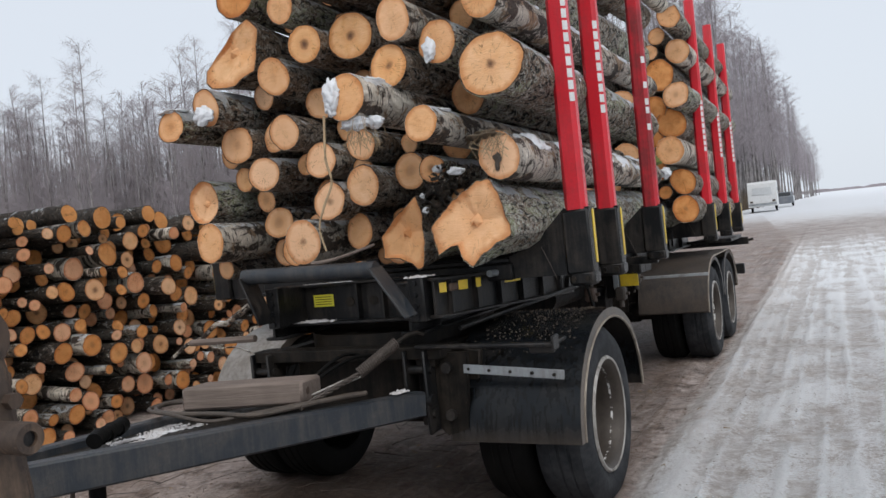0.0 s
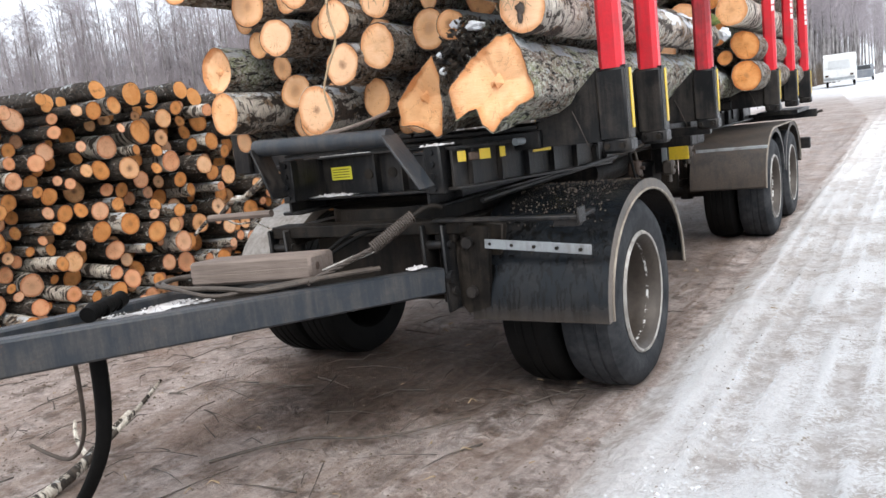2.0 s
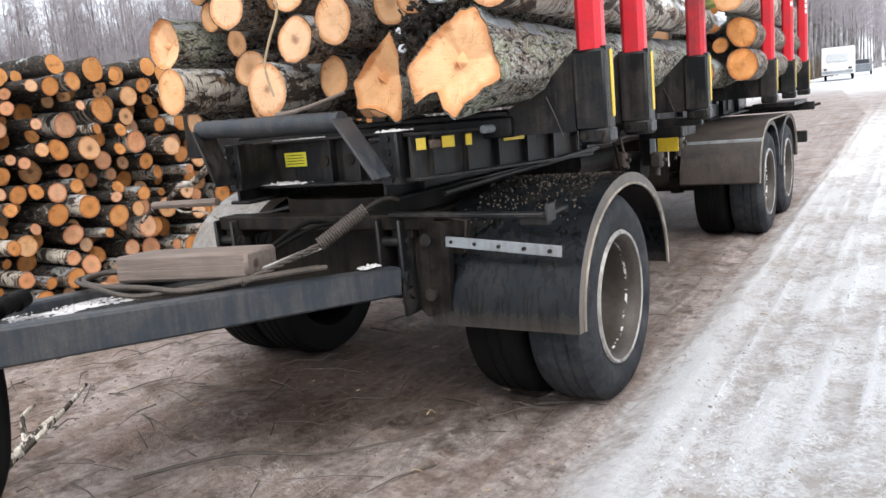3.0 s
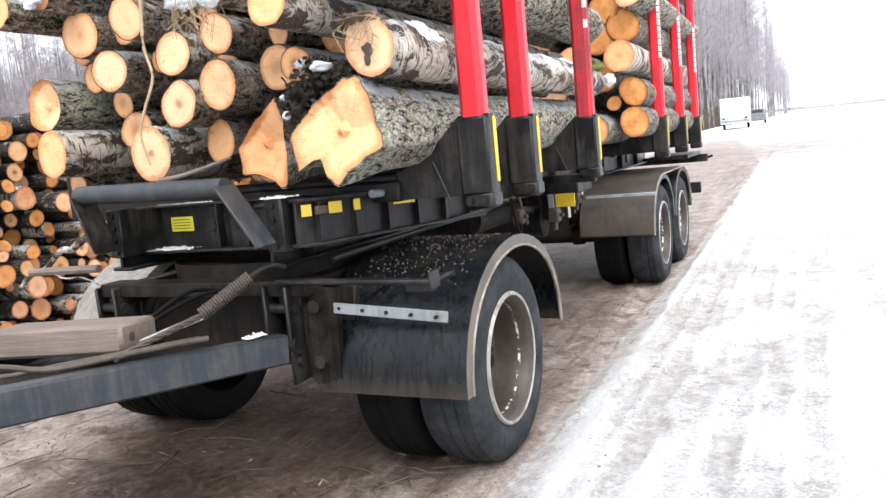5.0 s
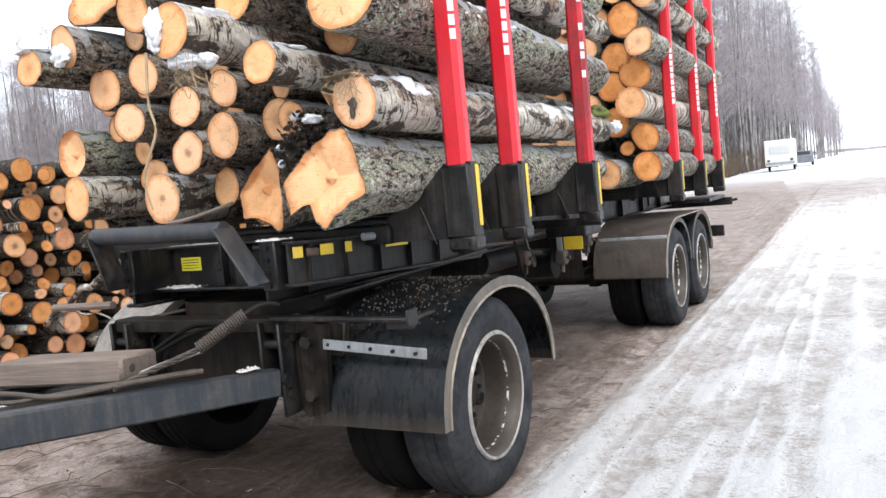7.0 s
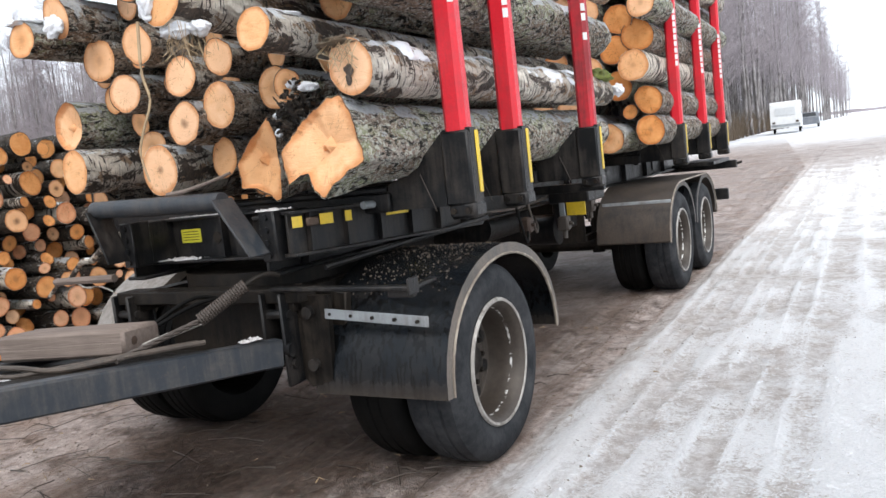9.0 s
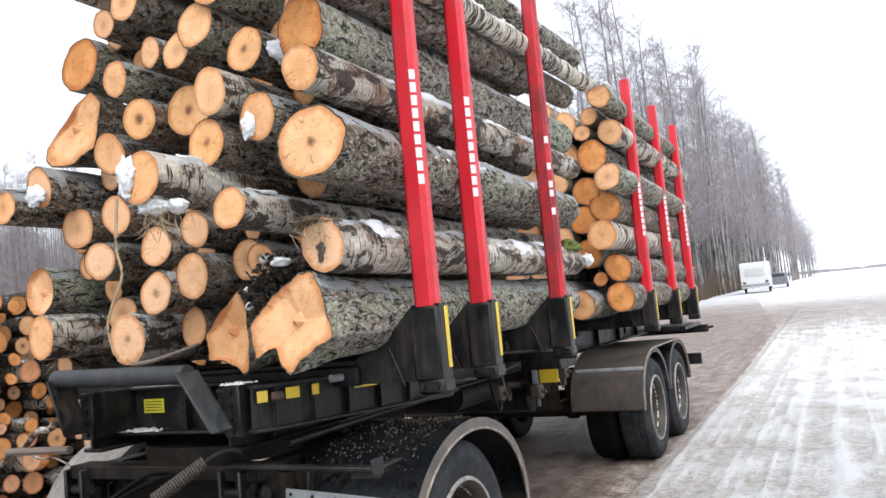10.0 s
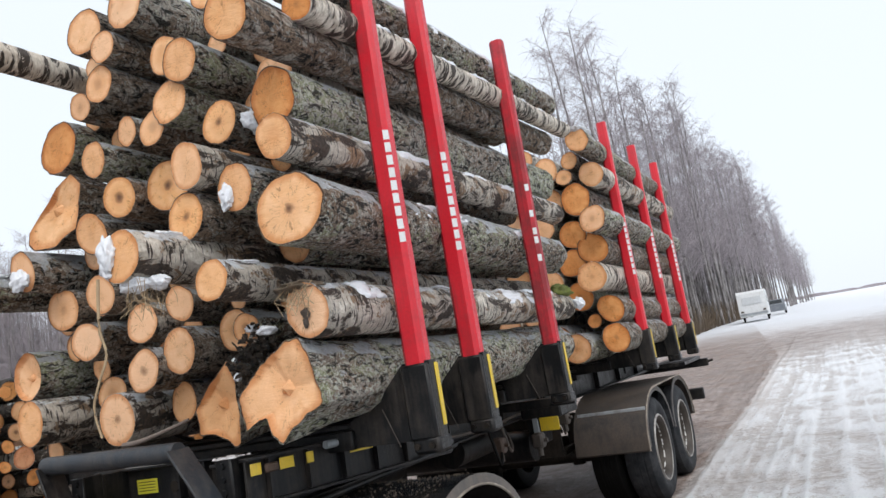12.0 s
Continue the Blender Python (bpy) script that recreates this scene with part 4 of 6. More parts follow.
def drift(name, parent, m, w, l, tall, seed):
    """A thin scatter of dirty snow crumbs over w by l, gathered in heaps."""
    r = random.Random(seed)
    g = Geo()
    k = 0
    while k < int(5200 * w * l) + 30:
        u, v = r.uniform(-1, 1), r.uniform(-1, 1)
        if 1.4 * noise.noise((u * 2.4 + seed, v * 2.4, 1)) + 0.35 - max(abs(u), abs(v)) ** 3 * 0.6 < r.uniform(0.0, 0.5):
            continue
        k += 1
        s, a = tall * r.uniform(0.2, 0.75), r.uniform(0, 6.28)
        x, y = u * w / 2, v * l / 2
        base = len(g.v)
        g.v += [(x + s * r.uniform(0.6, 1.2) * math.cos(a + i * 1.257), y + s * r.uniform(0.6, 1.2) * math.sin(a + i * 1.257), -0.003) for i in range(5)] + [(x, y, s * r.uniform(0.3, 0.8))]
        g.f += [(base + i, base + (i + 1) % 5, base + 5) for i in range(5)]
    tagged(part(name, Geo().add(g.v, g.f, m), OLD_SNOW, parent, "thin scatter of old snow crumbs", 0), kind="stuff")


def drawbar(trailer):
    d = new("drawbar")
    d.parent = trailer
    tagged(d, "grey-blue steel drawbar frame")
    part("beam", Geo().beam((-0.88, -0.60, 0.722), (-1.50, -2.55, 0.885), 0.085, 0.135, 0.01), STEEL, d, "grey-blue rectangular steel beam")
    part("beam", Geo().beam((-1.95, -0.60, 0.722), (-1.72, -2.58, 0.885), 0.085, 0.135, 0.01), STEEL, d, "grey-blue rectangular steel beam")
    g = Geo().prism([(-0.93, -0.75), (-1.88, -0.75), (-1.74, -2.3), (-1.43, -2.3)], "z", -0.006, 0.006)
    m = pose(0, -0.60, 0.745, -4.7) @ pose(0, 0.60, 0)
    part("cover_plate", Geo().add(g.v, g.f, m), DIRTY, d, "muddy cover plate between the beams")
    drift("snow_on_plate", d, pose(-1.66, -1.72, 0.846, -4.7, 0, 9), 0.24, 0.62, 0.013, 5)
    part("end_plate", Geo().box((-1.61, -2.585, 0.90), (0.34, 0.03, 0.16)), BLACK, d)
    part("coupling_eye", Geo().rod([(-1.62, -2.58, 0.88), (-1.66, -2.85, 0.88)], 0.045, 14).lathe([(0.035, -0.04), (0.075, -0.04), (0.075, 0.04), (0.035, 0.04)], (-1.67, -2.92, 0.88), 24, True), DIRTY, d, "worn coupling eye")
    g = Geo()
    # stamped marks near the hinge end, too worn to read
    rnd = random.Random(5)
    p, q = Vector((-0.88, -0.60, 0.722)), Vector((-1.50, -2.55, 0.885))
    along = (q - p).normalized()
    rot = (q - p).to_track_quat("Y", "Z").to_matrix().to_4x4()
    for i in range(10):
        c = p + along * (0.10 + i * 0.034)
        g.box(rot @ Vector((0.0435, 0, rnd.uniform(-0.008, 0.008))) + c, (0.0016, 0.022, 0.07), rot, 0)
    part("worn_marks", g, ZINC, d, "row of worn pale marks")
    # the spring-held cylinder from the frame down to the plate
    a, b = Vector((-0.925, -0.725, 1.078)), Vector((-1.065, -0.90, 0.949))
    axis = (b - a).normalized()
    side = axis.cross(Vector((0, 0, 1))).normalized()
    over = side.cross(axis)
    coil = [a + (b - a) * (i / 260) + (side * math.cos(i * 0.5) + over * math.sin(i * 0.5)) * 0.027 for i in range(261)]
    part("damper", Geo().rod([a, b], 0.021, 12), DIRTY, d, "greasy damper rod")
    part("coil_spring", Geo().rod(coil, 0.0058, 6), TUBE, d, "dusty brown coil spring")
    part("spring_hook", Geo().rod(smooth_line([a, a + Vector((0.04, 0.05, 0.03)), a + Vector((0.07, 0.10, 0.035)), a + Vector((0.09, 0.14, 0.02))], 4), 0.012, 8), DIRTY, d)
    c = b + Vector((0.004, 0.0, 0.0))
    for k in range(3):
        line = [c + (Vector((-1.13, -1.32, 0.872)) - c) * (i / 16) + Vector((0.008 * math.cos(i * 1.1 + k * 2.1), 0, 0.008 * math.sin(i * 1.1 + k * 2.1))) for i in range(17)]
        part("cable", Geo().rod(line, 0.007, 6), TUBE, d, "twisted dusty cable")
    part("rod", Geo().rod([b, (-1.27, -1.17, 0.865)], 0.006, 8).rod([b + Vector((0.015, 0, -0.015)), (-1.26, -1.14, 0.855)], 0.005, 8), RIM_EDGE, d, "dull steel pull rod")
    for k in range(2):
        o, s = 0.045 * k, 0.012 * (1 - 2 * k)
        pts = smooth_line([(-1.00 - o, -0.95, 0.86), (-1.10 - o, -1.25 + s, 0.868 + abs(s)), (-1.25 - o, -1.47 - s, 0.878), (-1.44, -1.55 - o, 0.885 + s), (-1.66, -1.58 - o - s, 0.905), (-1.87 - o, -1.52, 0.905), (-1.93, -1.36 + o, 0.90), (-1.78, -1.22, 0.88)], 7)
        part("hose", Geo().rod(pts, 0.012 - 0.002 * k, 8), HOSE, d, "muddy hydraulic hose lying on the drawbar")
    for k in range(2):
        pts = smooth_line([(-1.34 - 0.05 * k, -1.06, 0.86), (-1.30 - 0.04 * k, -0.95, 0.93), (-1.22 - 0.05 * k, -0.72, 1.00 + 0.02 * k), (-1.15 - 0.06 * k, -0.50, 0.98 - 0.03 * k)], 5)
        part("hose", Geo().rod(pts, 0.010, 8), SHADED_RUBBER, d)
    g = Geo()
    for i in range(5):
        g.rod([(-1.52 - 0.02 * i, -2.15 + 0.045 * i, 0.935), (-1.545 - 0.02 * i, -2.10 + 0.045 * i, 0.945)], 0.034 - 0.004 * (i % 2), 12)
    part("plug", g, SHADED_RUBBER, d, "black rubber cable plug")
    # the prop under the drawbar
    pts = smooth_line([(-1.62, -2.08, 0.84), (-1.635, -2.08, 0.58), (-1.69, -2.09, 0.34), (-1.84, -2.11, 0.12), (-1.95, -2.13, 0.02)], 4)
    part("support_leg", Geo().rod(pts, 0.035, 10, 0.028), SHADED_RUBBER, d, "black bent support leg under the drawbar")


def smooth_line(pts, k):
    """Points of a smooth curve through pts, k to a stretch."""
    pts = [Vector(p) for p in pts]
    out = []
    for i in range(len(pts) - 1):
        a, b, c, d = pts[max(i - 1, 0)], pts[i], pts[i + 1], pts[min(i + 2, len(pts) - 1)]
        for j in range(k):
            t = j / k
            out.append(0.5 * ((2 * b) + (c - a) * t + (2 * a - 5 * b + 4 * c - d) * t * t + (3 * b - a - 3 * c + d) * t ** 3))
    return out + [pts[-1]]


trailer = thing("log_trailer", "black timber trailer with red stakes, loaded with birch logs", "trailer")
trailer_frame(trailer)
drawbar(trailer)
for y in STAKES:
    bolster(trailer, y - 0.035)
    for side in (1, -1):
        stake(trailer, y, 4.01 if side > 0 else 1.95, side)
for y in (0.1, 4.68, 5.98):
    for side in (1, -1):
        wheel(trailer, y + (0.20 if side < 0 and y < 1 else 0.0), side)
guard = mudguard(trailer, -0.50, 0.93, 0.49, 0.51, 1.10, -0.77, -0.03, GUARD)
litter(guard, -0.72, -0.10, -0.30, 0.50, lambda y: 0.49 + 0.61 * max(0.0, 1 - ((y - 0.215) / 0.715) ** 2) ** 0.45, 420, 3)
mudguard(trailer, -0.32, 1.11, 0.49, 0.51, 1.10, LEFT + 0.03, LEFT + 0.46, GUARD_PALE, False, False)


def tandem_guard(x0, x1):
    """One long guard over both rear wheels."""
    front = arch(4.02, 5.36, 0.62, 0.58, 1.12)[:12]
    back = arch(5.30, 6.64, 0.60, 0.62, 1.12)[11:]
    pts = front + back
    g = Geo()
    g.prism(pts + [(y + (5.33 - y) * 0.012, z - 0.014) for y, z in pts[::-1]], "x", x0, x1)
    guard = part("tandem_mudguard", g, GUARD_DIRTY, trailer, "long muddy mudguard over the twin rear wheels", 50)
    part("edge_trim", Geo().rod([(x1 + 0.004, y, z - 0.01) for y, z in pts], 0.008, 6), TRIM, guard, "pale worn rubber edge strip")
    part("strap", Geo().box(((x0 + x1) / 2 + 0.05, 4.045, 0.965), (x1 - x0 - 0.05, 0.012, 0.03), None, 0.003), ZINC, guard)
    for c in (4.68, 5.98):
        lip = Geo()
        ps = arch(c - 0.62, c + 0.62, 0.62, 0.60, 1.115, 20)
        for (y, z) in ps:
            lip.v += [(x1 + 0.001, y, z), (x1 + 0.003, y + (c - y) * 0.09, z - 0.05 * max(0.0, (z - 0.6) / 0.5)), ]
        lip.f = [(2 * i, 2 * i + 2, 2 * i + 3, 2 * i + 1) for i in range(len(ps) - 1)]
        part("side_lip", lip, GUARD_DIRTY, guard)


tandem_guard(-0.75, -0.03)
tandem_guard(LEFT + 0.03, LEFT + 0.75)

block = thing("timber_block", "weathered sawn timber block lying on the drawbar", "timber")
bm_block = Geo().box((-0.06, 0, 0), (0.65, 0.27, 0.118), None, 0.014)
part("board", bm_block, PLANK, block, "grey-brown weathered timber")
part("knot", Geo().rod([(0.255, -0.06, 0.0), (0.2665, -0.06, 0.0)], 0.02, 10), RUST, block)
block.matrix_basis = pose(-1.478, -1.17, 0.915, -4, 0, 16)


# ---------------------------------------------------------------- logs
FACE = (1.0, 0.86, 0.66, 0.5, 0.33, 0.17)


def log_meshes(r, length, seed, n=26, rings=12, outline=None, taper=0.93, bend=0.012, rough=0.045, rear=True, skin=0.962):
    """Bark and cut ends of one log; its front end is at the origin and it runs along +y."""
    rnd = random.Random(seed)
    bx, bz, ph = rnd.uniform(-bend, bend), rnd.uniform(-bend, bend), rnd.uniform(0, 50)
    oval, turn = rnd.uniform(0.0, 0.09), rnd.uniform(0, 3.14)
    tilt, skew = rnd.uniform(-0.12, 0.12), rnd.uniform(-0.10, 0.10)

    def radius(a, y):
        k = 1 + oval * math.cos(2 * (a - turn)) + rough * 1.6 * noise.noise((math.cos(a) * 1.2 + ph, y * 1.3, math.sin(a) * 1.2)) + rough * 0.8 * noise.noise((math.cos(a) * 4 + ph, y * 5, math.sin(a) * 4)) + (0.35 * rough * noise.noise((math.cos(a) * 9 + ph, y * 14, math.sin(a) * 9)) if rings > 20 else 0.0)
        k *= 1 - (1 - taper) * y / length
        if outline:
            f = max(0.0, 1 - y / 0.5) ** 1.2
            k *= 1 + (outline(a) - 1) * f
        return r * k

    def ring(y, f=1.0, first=0.0):
        out = []
        s = math.sin(math.pi * min(1, y / length))
        for j in range(n):
            a = 2 * math.pi * j / n
            q = radius(a, y) * f * (1 + (0.018 * noise.noise((math.cos(a) * 7 + ph, math.sin(a) * 7, 3.0)) if first else 0.0))
            out.append((q * math.cos(a) + bx * s, y + first * q * (math.sin(a) * tilt + math.cos(a) * skew), q * math.sin(a) + bz * s))
        return out

    ys = [0.0, 0.05, 0.14, 0.3, 0.5] + [0.5 + (length - 0.5) * (i + 1) / (rings - 4) for i in range(rings - 4)]
    rows = [ring(0.004, skin - 0.012, 1), ring(0.0, skin + 0.012, 1), ring(0.0, 0.985, 1)] + [ring(y, 1.0, max(0.0, 1 - y / 0.1)) for y in ys] + [ring(length, 0.95)]
    bark = Geo()
    for row in rows:
        bark.v += row
    for i in range(len(rows) - 1):
        for j in range(n):
            a, b = i * n + j, i * n + (j + 1) % n
            bark.f.append((a, b, b + n, a + n))
    bark.edge = [1.0] * (3 * n) + [0.0] * (len(bark.v) - 3 * n)
    bark.edge_name = "rim"
    caps = []

    def torn(x, z):
        """How deep the broken face lies: three planes that meet in a crease, and splinters."""
        if not outline:
            return 0.003 * noise.noise((x * 40, z * 40, ph))
        lie = max(x * 0.5 + z * 0.86, x * 0.5 - z * 0.86, -x)
        return 0.05 - 0.30 * lie + 0.012 * noise.noise((x * 9, z * 4, ph)) + 0.007 * noise.noise((x * 40, z * 9, ph))

    for y, t in ((0.0, 1), (length, 0.0))[:2 if rear else 1]:
        g = Geo()
        for f in FACE:
            g.v += [(x, yy + (torn(x, z) if f < 0.95 else 0.0), z) for x, yy, z in ring(y, f * skin, t)]
        g.v.append((bx * math.sin(math.pi * min(1, y / length)), y, bz * math.sin(math.pi * min(1, y / length))))
        for i in range(len(FACE) - 1):
            g.f += [(i * n + j, i * n + (j + 1) % n, (i + 1) * n + (j + 1) % n, (i + 1) * n + j) for j in range(n)]
        last = (len(FACE) - 1) * n
        g.f += [(last + j, last + (j + 1) % n, last + n) for j in range(n)]
        g.edge = [f for f in FACE for _ in range(n)] + [0.0]
        caps.append(g)
    return bark, caps


LOGS, SEEN = [], {}
KIND = {"birch": (BIRCH, "birch log with white and black bark"), "banded": (BANDED, "birch log with black-banded white bark"), "dark": (DARK, "log with dark cracked bark"),
        "mossy": (MOSSY, "log with mossy lichen-covered bark"), "snowy": (SNOWY, "log with grey bark dusted with snow")}


def log(x, z, y, r, kind="dark", cut=None, far=3.1, yaw=0.0, pitch=0.0, outline=None, note="", group="logs on the trailer", n=26):
    """One log of the load: the middle of its near end, its radius, bark, cut face and far end."""
    length = far - y
    seed = len(LOGS) * 7 + 11
    bark, caps = log_meshes(r, length, seed, max(n, 40) if x > -0.7 and y < 0 else n, 64 if x > -0.7 and y < 0 else 24, outline=outline, rough=0.06 if kind in ("mossy", "snowy") else 0.045, skin=(0.965 if outline else 0.978 if kind in ("birch", "banded") else 0.95))
    mat, label = KIND[kind]
    ob = part("log", bark, mat, None, "", 60)
    tagged(ob, (note or label) + ", stacked on the trailer", "log", group)
    ob.matrix_basis = pose(x, y, z, pitch, 0, yaw)
    for g in caps:
        part("cut_end", g, cut or (CUT, CUT_HEART, CUT)[seed % 3], ob, "freshly sawn orange-brown end")
    LOGS.append((x, z, r, y))
    SEEN[(x, z)] = ob
    return ob


def lobes(*pairs):
    """A lobed outline from (degrees, factor) pairs, smoothed between them."""
    pairs = sorted(pairs)

    def f(a):
        d = math.degrees(a) % 360
        for (a0, f0), (a1, f1) in zip(pairs, pairs[1:] + [(pairs[0][0] + 360, pairs[0][1])]):
            e = d if d >= a0 else d + 360
            if a0 <= e <= a1:
                t = (e - a0) / max(1e-6, a1 - a0)
                return f0 + (f1 - f0) * t
        return 1.0
    return f


def corners(r, *pts):
    """An outline with straight sides between corners (x, z), as a factor of the radius r."""
    def f(a):
        dx, dz = math.cos(a), math.sin(a)
        best = 0.0
        for (x0, z0), (x1, z1) in zip(pts, pts[1:] + pts[:1]):
            ex, ez = x1 - x0, z1 - z0
            den = dx * ez - dz * ex
            if abs(den) < 1e-9:
                continue
            t, u = (x0 * ez - z0 * ex) / den, (x0 * dz - z0 * dx) / den
            if t > 0 and -1e-6 <= u <= 1 + 1e-6:
                best = max(best, t)
        return (best or r) / r
    return f


# the front stack, bottom to top; the near ends as they lie
log(-2.47, 1.73, -0.40, 0.128, "birch")
log(-1.65, 1.67, -0.49, 0.135, "birch", CUT_HEART, note="birch log with peeling white bark")
log(-2.57, 2.00, -0.33, 0.142, "mossy", CUT_RAW, outline=lobes((60, 1.15), (120, 1.05), (200, 0.9), (300, 1.0)))
log(-1.36, 1.70, -0.30, 0.105, "dark", CUT)
log(-1.22, 1.96, -0.43, 0.122, "dark", CUT_HEART)
log(-1.43, 1.89, -0.48, 0.114, "dark", CUT_HEART)
log(-2.02, 2.13, -0.33, 0.118, "dark")
log(-2.33, 2.14, -0.16, 0.080, "dark", CUT_RAW)
log(-2.27, 2.36, -0.27, 0.132, "dark", CUT)
log(-1.57, 2.16, -0.33, 0.112, "dark", CUT)
log(-1.25, 2.21, -0.36, 0.100, "dark", CUT_RAW)
log(-0.99, 2.02, -0.26, 0.108, "dark", CUT)
log(-0.74, 1.99, -0.46, 0.080, "snowy", CUT_HEART)
log(-0.30, 2.00, -0.56, 0.120, "birch", CUT_HEART, note="birch log with a rotten dark heart")
log(-0.60, 2.19, -0.81, 0.093, "birch", CUT_RAW)
log(-0.90, 2.35, -1.02, 0.118, "birch", CUT_RAW, note="birch log with snow frozen to its end")
log(-1.74, 2.35, -0.44, 0.110, "dark", CUT)
log(-2.31, 2.59, -0.48, 0.116, "snowy", CUT, note="dark log with snow on its end")
log(-2.59, 2.51, -0.52, 0.105, "snowy", CUT, pitch=1)
log(-1.81, 2.71, -0.40, 0.124, "dark", CUT_HEART)
log(-2.18, 2.95, -0.34, 0.190, "dark", CUT_RAW, outline=corners(0.190, (0.15, 0.20), (0.21, 0.10), (0.19, -0.16), (0.02, -0.25), (-0.20, -0.20), (-0.19, -0.10), (0.02, 0.13)), note="large log with a slanting split end")
log(-0.82, 2.54, -0.69, 0.118, "dark", CUT_PITH)
log(-1.53, 2.85, -0.43, 0.116, "dark", CUT_PITH)
log(-1.26, 2.86, -0.34, 0.150, "dark", CUT_PITH)
log(-0.54, 2.62, -0.65, 0.117, "snowy", CUT_HEART, note="log with snow on its sawn end")
log(-0.262, 2.45, -0.64, 0.168, "snowy", CUT_PITH, yaw=1.2, note="thick log with rough grey bark")
log(-0.75, 2.77, -0.72, 0.109, "birch", CUT_HEART)
log(-1.65, 3.09, -0.47, 0.105, "mossy", CUT)
log(-2.10, 3.31, -0.33, 0.160, "mossy", CUT_ORANGE, note="mossy log with an orange-stained end")
log(-1.43, 3.20, -0.42, 0.082, "dark", CUT)
log(-1.21, 3.15, -0.45, 0.100, "dark", CUT)
log(-1.05, 3.24, -0.47, 0.120, "mossy", CUT)
log(-0.73, 3.03, -0.48, 0.120, "dark", CUT_PITH)
log(-0.375, 3.04, -0.50, 0.150, "mossy", CUT_ORANGE, far=3.35, pitch=1.6)
log(-0.29, 2.795, -0.64, 0.105, "birch", CUT_RAW, far=3.3, pitch=0.8)
log(-0.92, 3.42, -0.50, 0.118, "snowy", CUT)
log(-1.10, 3.53, -0.42, 0.105, "dark", CUT_RAW)
log(-1.55, 3.50, -0.47, 0.106, "dark", CUT)
log(-1.46, 3.68, -0.50, 0.092, "dark", CUT)
log(-1.66, 3.86, -0.44, 0.142, "dark", CUT)
log(-1.28, 3.88, -0.48, 0.140, "snowy", CUT_RAW)
log(-0.31, 3.32, -0.84, 0.118, "dark", CUT_RAW, far=3.4, pitch=3.0)
log(-0.70, 3.72, -0.50, 0.100, "dark", CUT)
log(-0.16, 3.44, -0.50, 0.080, "banded", CUT_ORANGE, far=3.7, pitch=3.4, note="slim birch log with black-banded bark")
log(-0.25, 3.69, -0.45, 0.110, "snowy", CUT, far=3.6, pitch=3.6)
log(-1.80, 3.46, -0.40, 0.085, "dark", CUT)
log(-2.02, 3.75, -0.77, 0.082, "banded", CUT_RAW, note="white birch log reaching out of the stack")
log(-1.63, 3.64, -0.42, 0.066, "birch", CUT)
log(-1.41, 4.05, -0.45, 0.088, "birch", CUT)
# two butt logs with torn felling hinges
log(-0.94, 1.66, -0.50, 0.150, "dark", CUT_RAW, outline=corners(0.150, (0.11, 0.19), (0.15, 0.09), (0.12, -0.07), (0.09, -0.19), (0.06, -0.21), (0.02, -0.17), (-0.05, -0.14), (-0.17, -0.15), (-0.155, -0.01), (-0.02, 0.10)), note="butt log with a torn wedge-shaped end", n=72)
log(-0.46, 1.68, -0.60, 0.195, "mossy", CUT_RAW, outline=corners(0.195, (0.03, 0.225), (0.10, 0.215), (0.17, 0.07), (0.195, -0.09), (0.06, -0.17), (-0.02, -0.255), (-0.075, -0.22), (-0.10, -0.12), (-0.15, -0.12), (-0.20, -0.16), (-0.245, -0.02), (-0.06, 0.16)), note="mossy butt log with a torn end", n=96)




def fill(front, far, inside, tries, seed, kinds, base, r0=0.115, r1=0.055):
    """Closes the gaps between the placed logs with further ones, set a little back."""
    rnd = random.Random(seed)
    placed = [q for q in LOGS if base <= q[3] < base + 2.5]
    for k in range(tries):
        r = r0 - (r0 - r1) * k / tries
        x, z = rnd.uniform(-2.70, -0.14 - r), rnd.uniform(1.46 + r, 4.0)
        if not inside(x, z, r) or (x > -0.75 and z < 2.15 and base < 0) or (x > -0.5 and base < 0) or any((x - a) ** 2 + (z - b) ** 2 < (r + c) ** 2 * 0.93 for a, b, c, _ in placed):
            continue
        log(x, z, front + rnd.uniform(-0.12, 0.12), r, rnd.choice(kinds), None, far + rnd.uniform(-0.15, 0.15), n=18)
        placed.append(LOGS[-1])


def heap(x, z, r):
    left = -2.66 if z < 2.6 else (-2.25 if z < 3.3 else -2.2 + (z - 3.3) * 0.8)
    return x - r > left and z + r < 3.98


fill(-0.08, 3.0, heap, 5000, 4, ("dark", "dark", "mossy", "birch", "snowy"), -1.3)

# the rear stack
REAR = "logs of the rear stack"
for (x, z, r, kind, cut) in ((-0.17, 3.69, 0.125, "snowy", CUT), (-0.36, 3.56, 0.094, "dark", CUT), (-0.155, 3.36, 0.132, "birch", CUT), (-0.45, 3.40, 0.088, "dark", CUT), (-0.37, 3.14, 0.172, "dark", CUT_ORANGE),
                             (-0.17, 2.86, 0.142, "snowy", CUT), (-0.47, 2.78, 0.150, "dark", CUT_ORANGE), (-0.29, 2.60, 0.165, "dark", CUT_ORANGE), (-0.53, 2.49, 0.150, "dark", CUT_ORANGE), (-0.29, 2.29, 0.150, "banded", CUT)):
    log(x, z, 4.42 - (0.25 if kind in ("banded", "snowy") else 0.0), r, kind, cut, 8.45, group=REAR)
log(-0.53, 2.13, 4.45, 0.150, "mossy", CUT_ORANGE, 8.4, group=REAR)
log(-0.225, 1.955, 4.40, 0.142, "dark", CUT_ORANGE, 8.5, group=REAR)
log(-0.43, 1.86, 4.46, 0.075, "dark", CUT_ORANGE, 8.4, group=REAR)
log(-0.215, 1.655, 4.35, 0.150, "dark", CUT_ORANGE, 8.4, group=REAR)
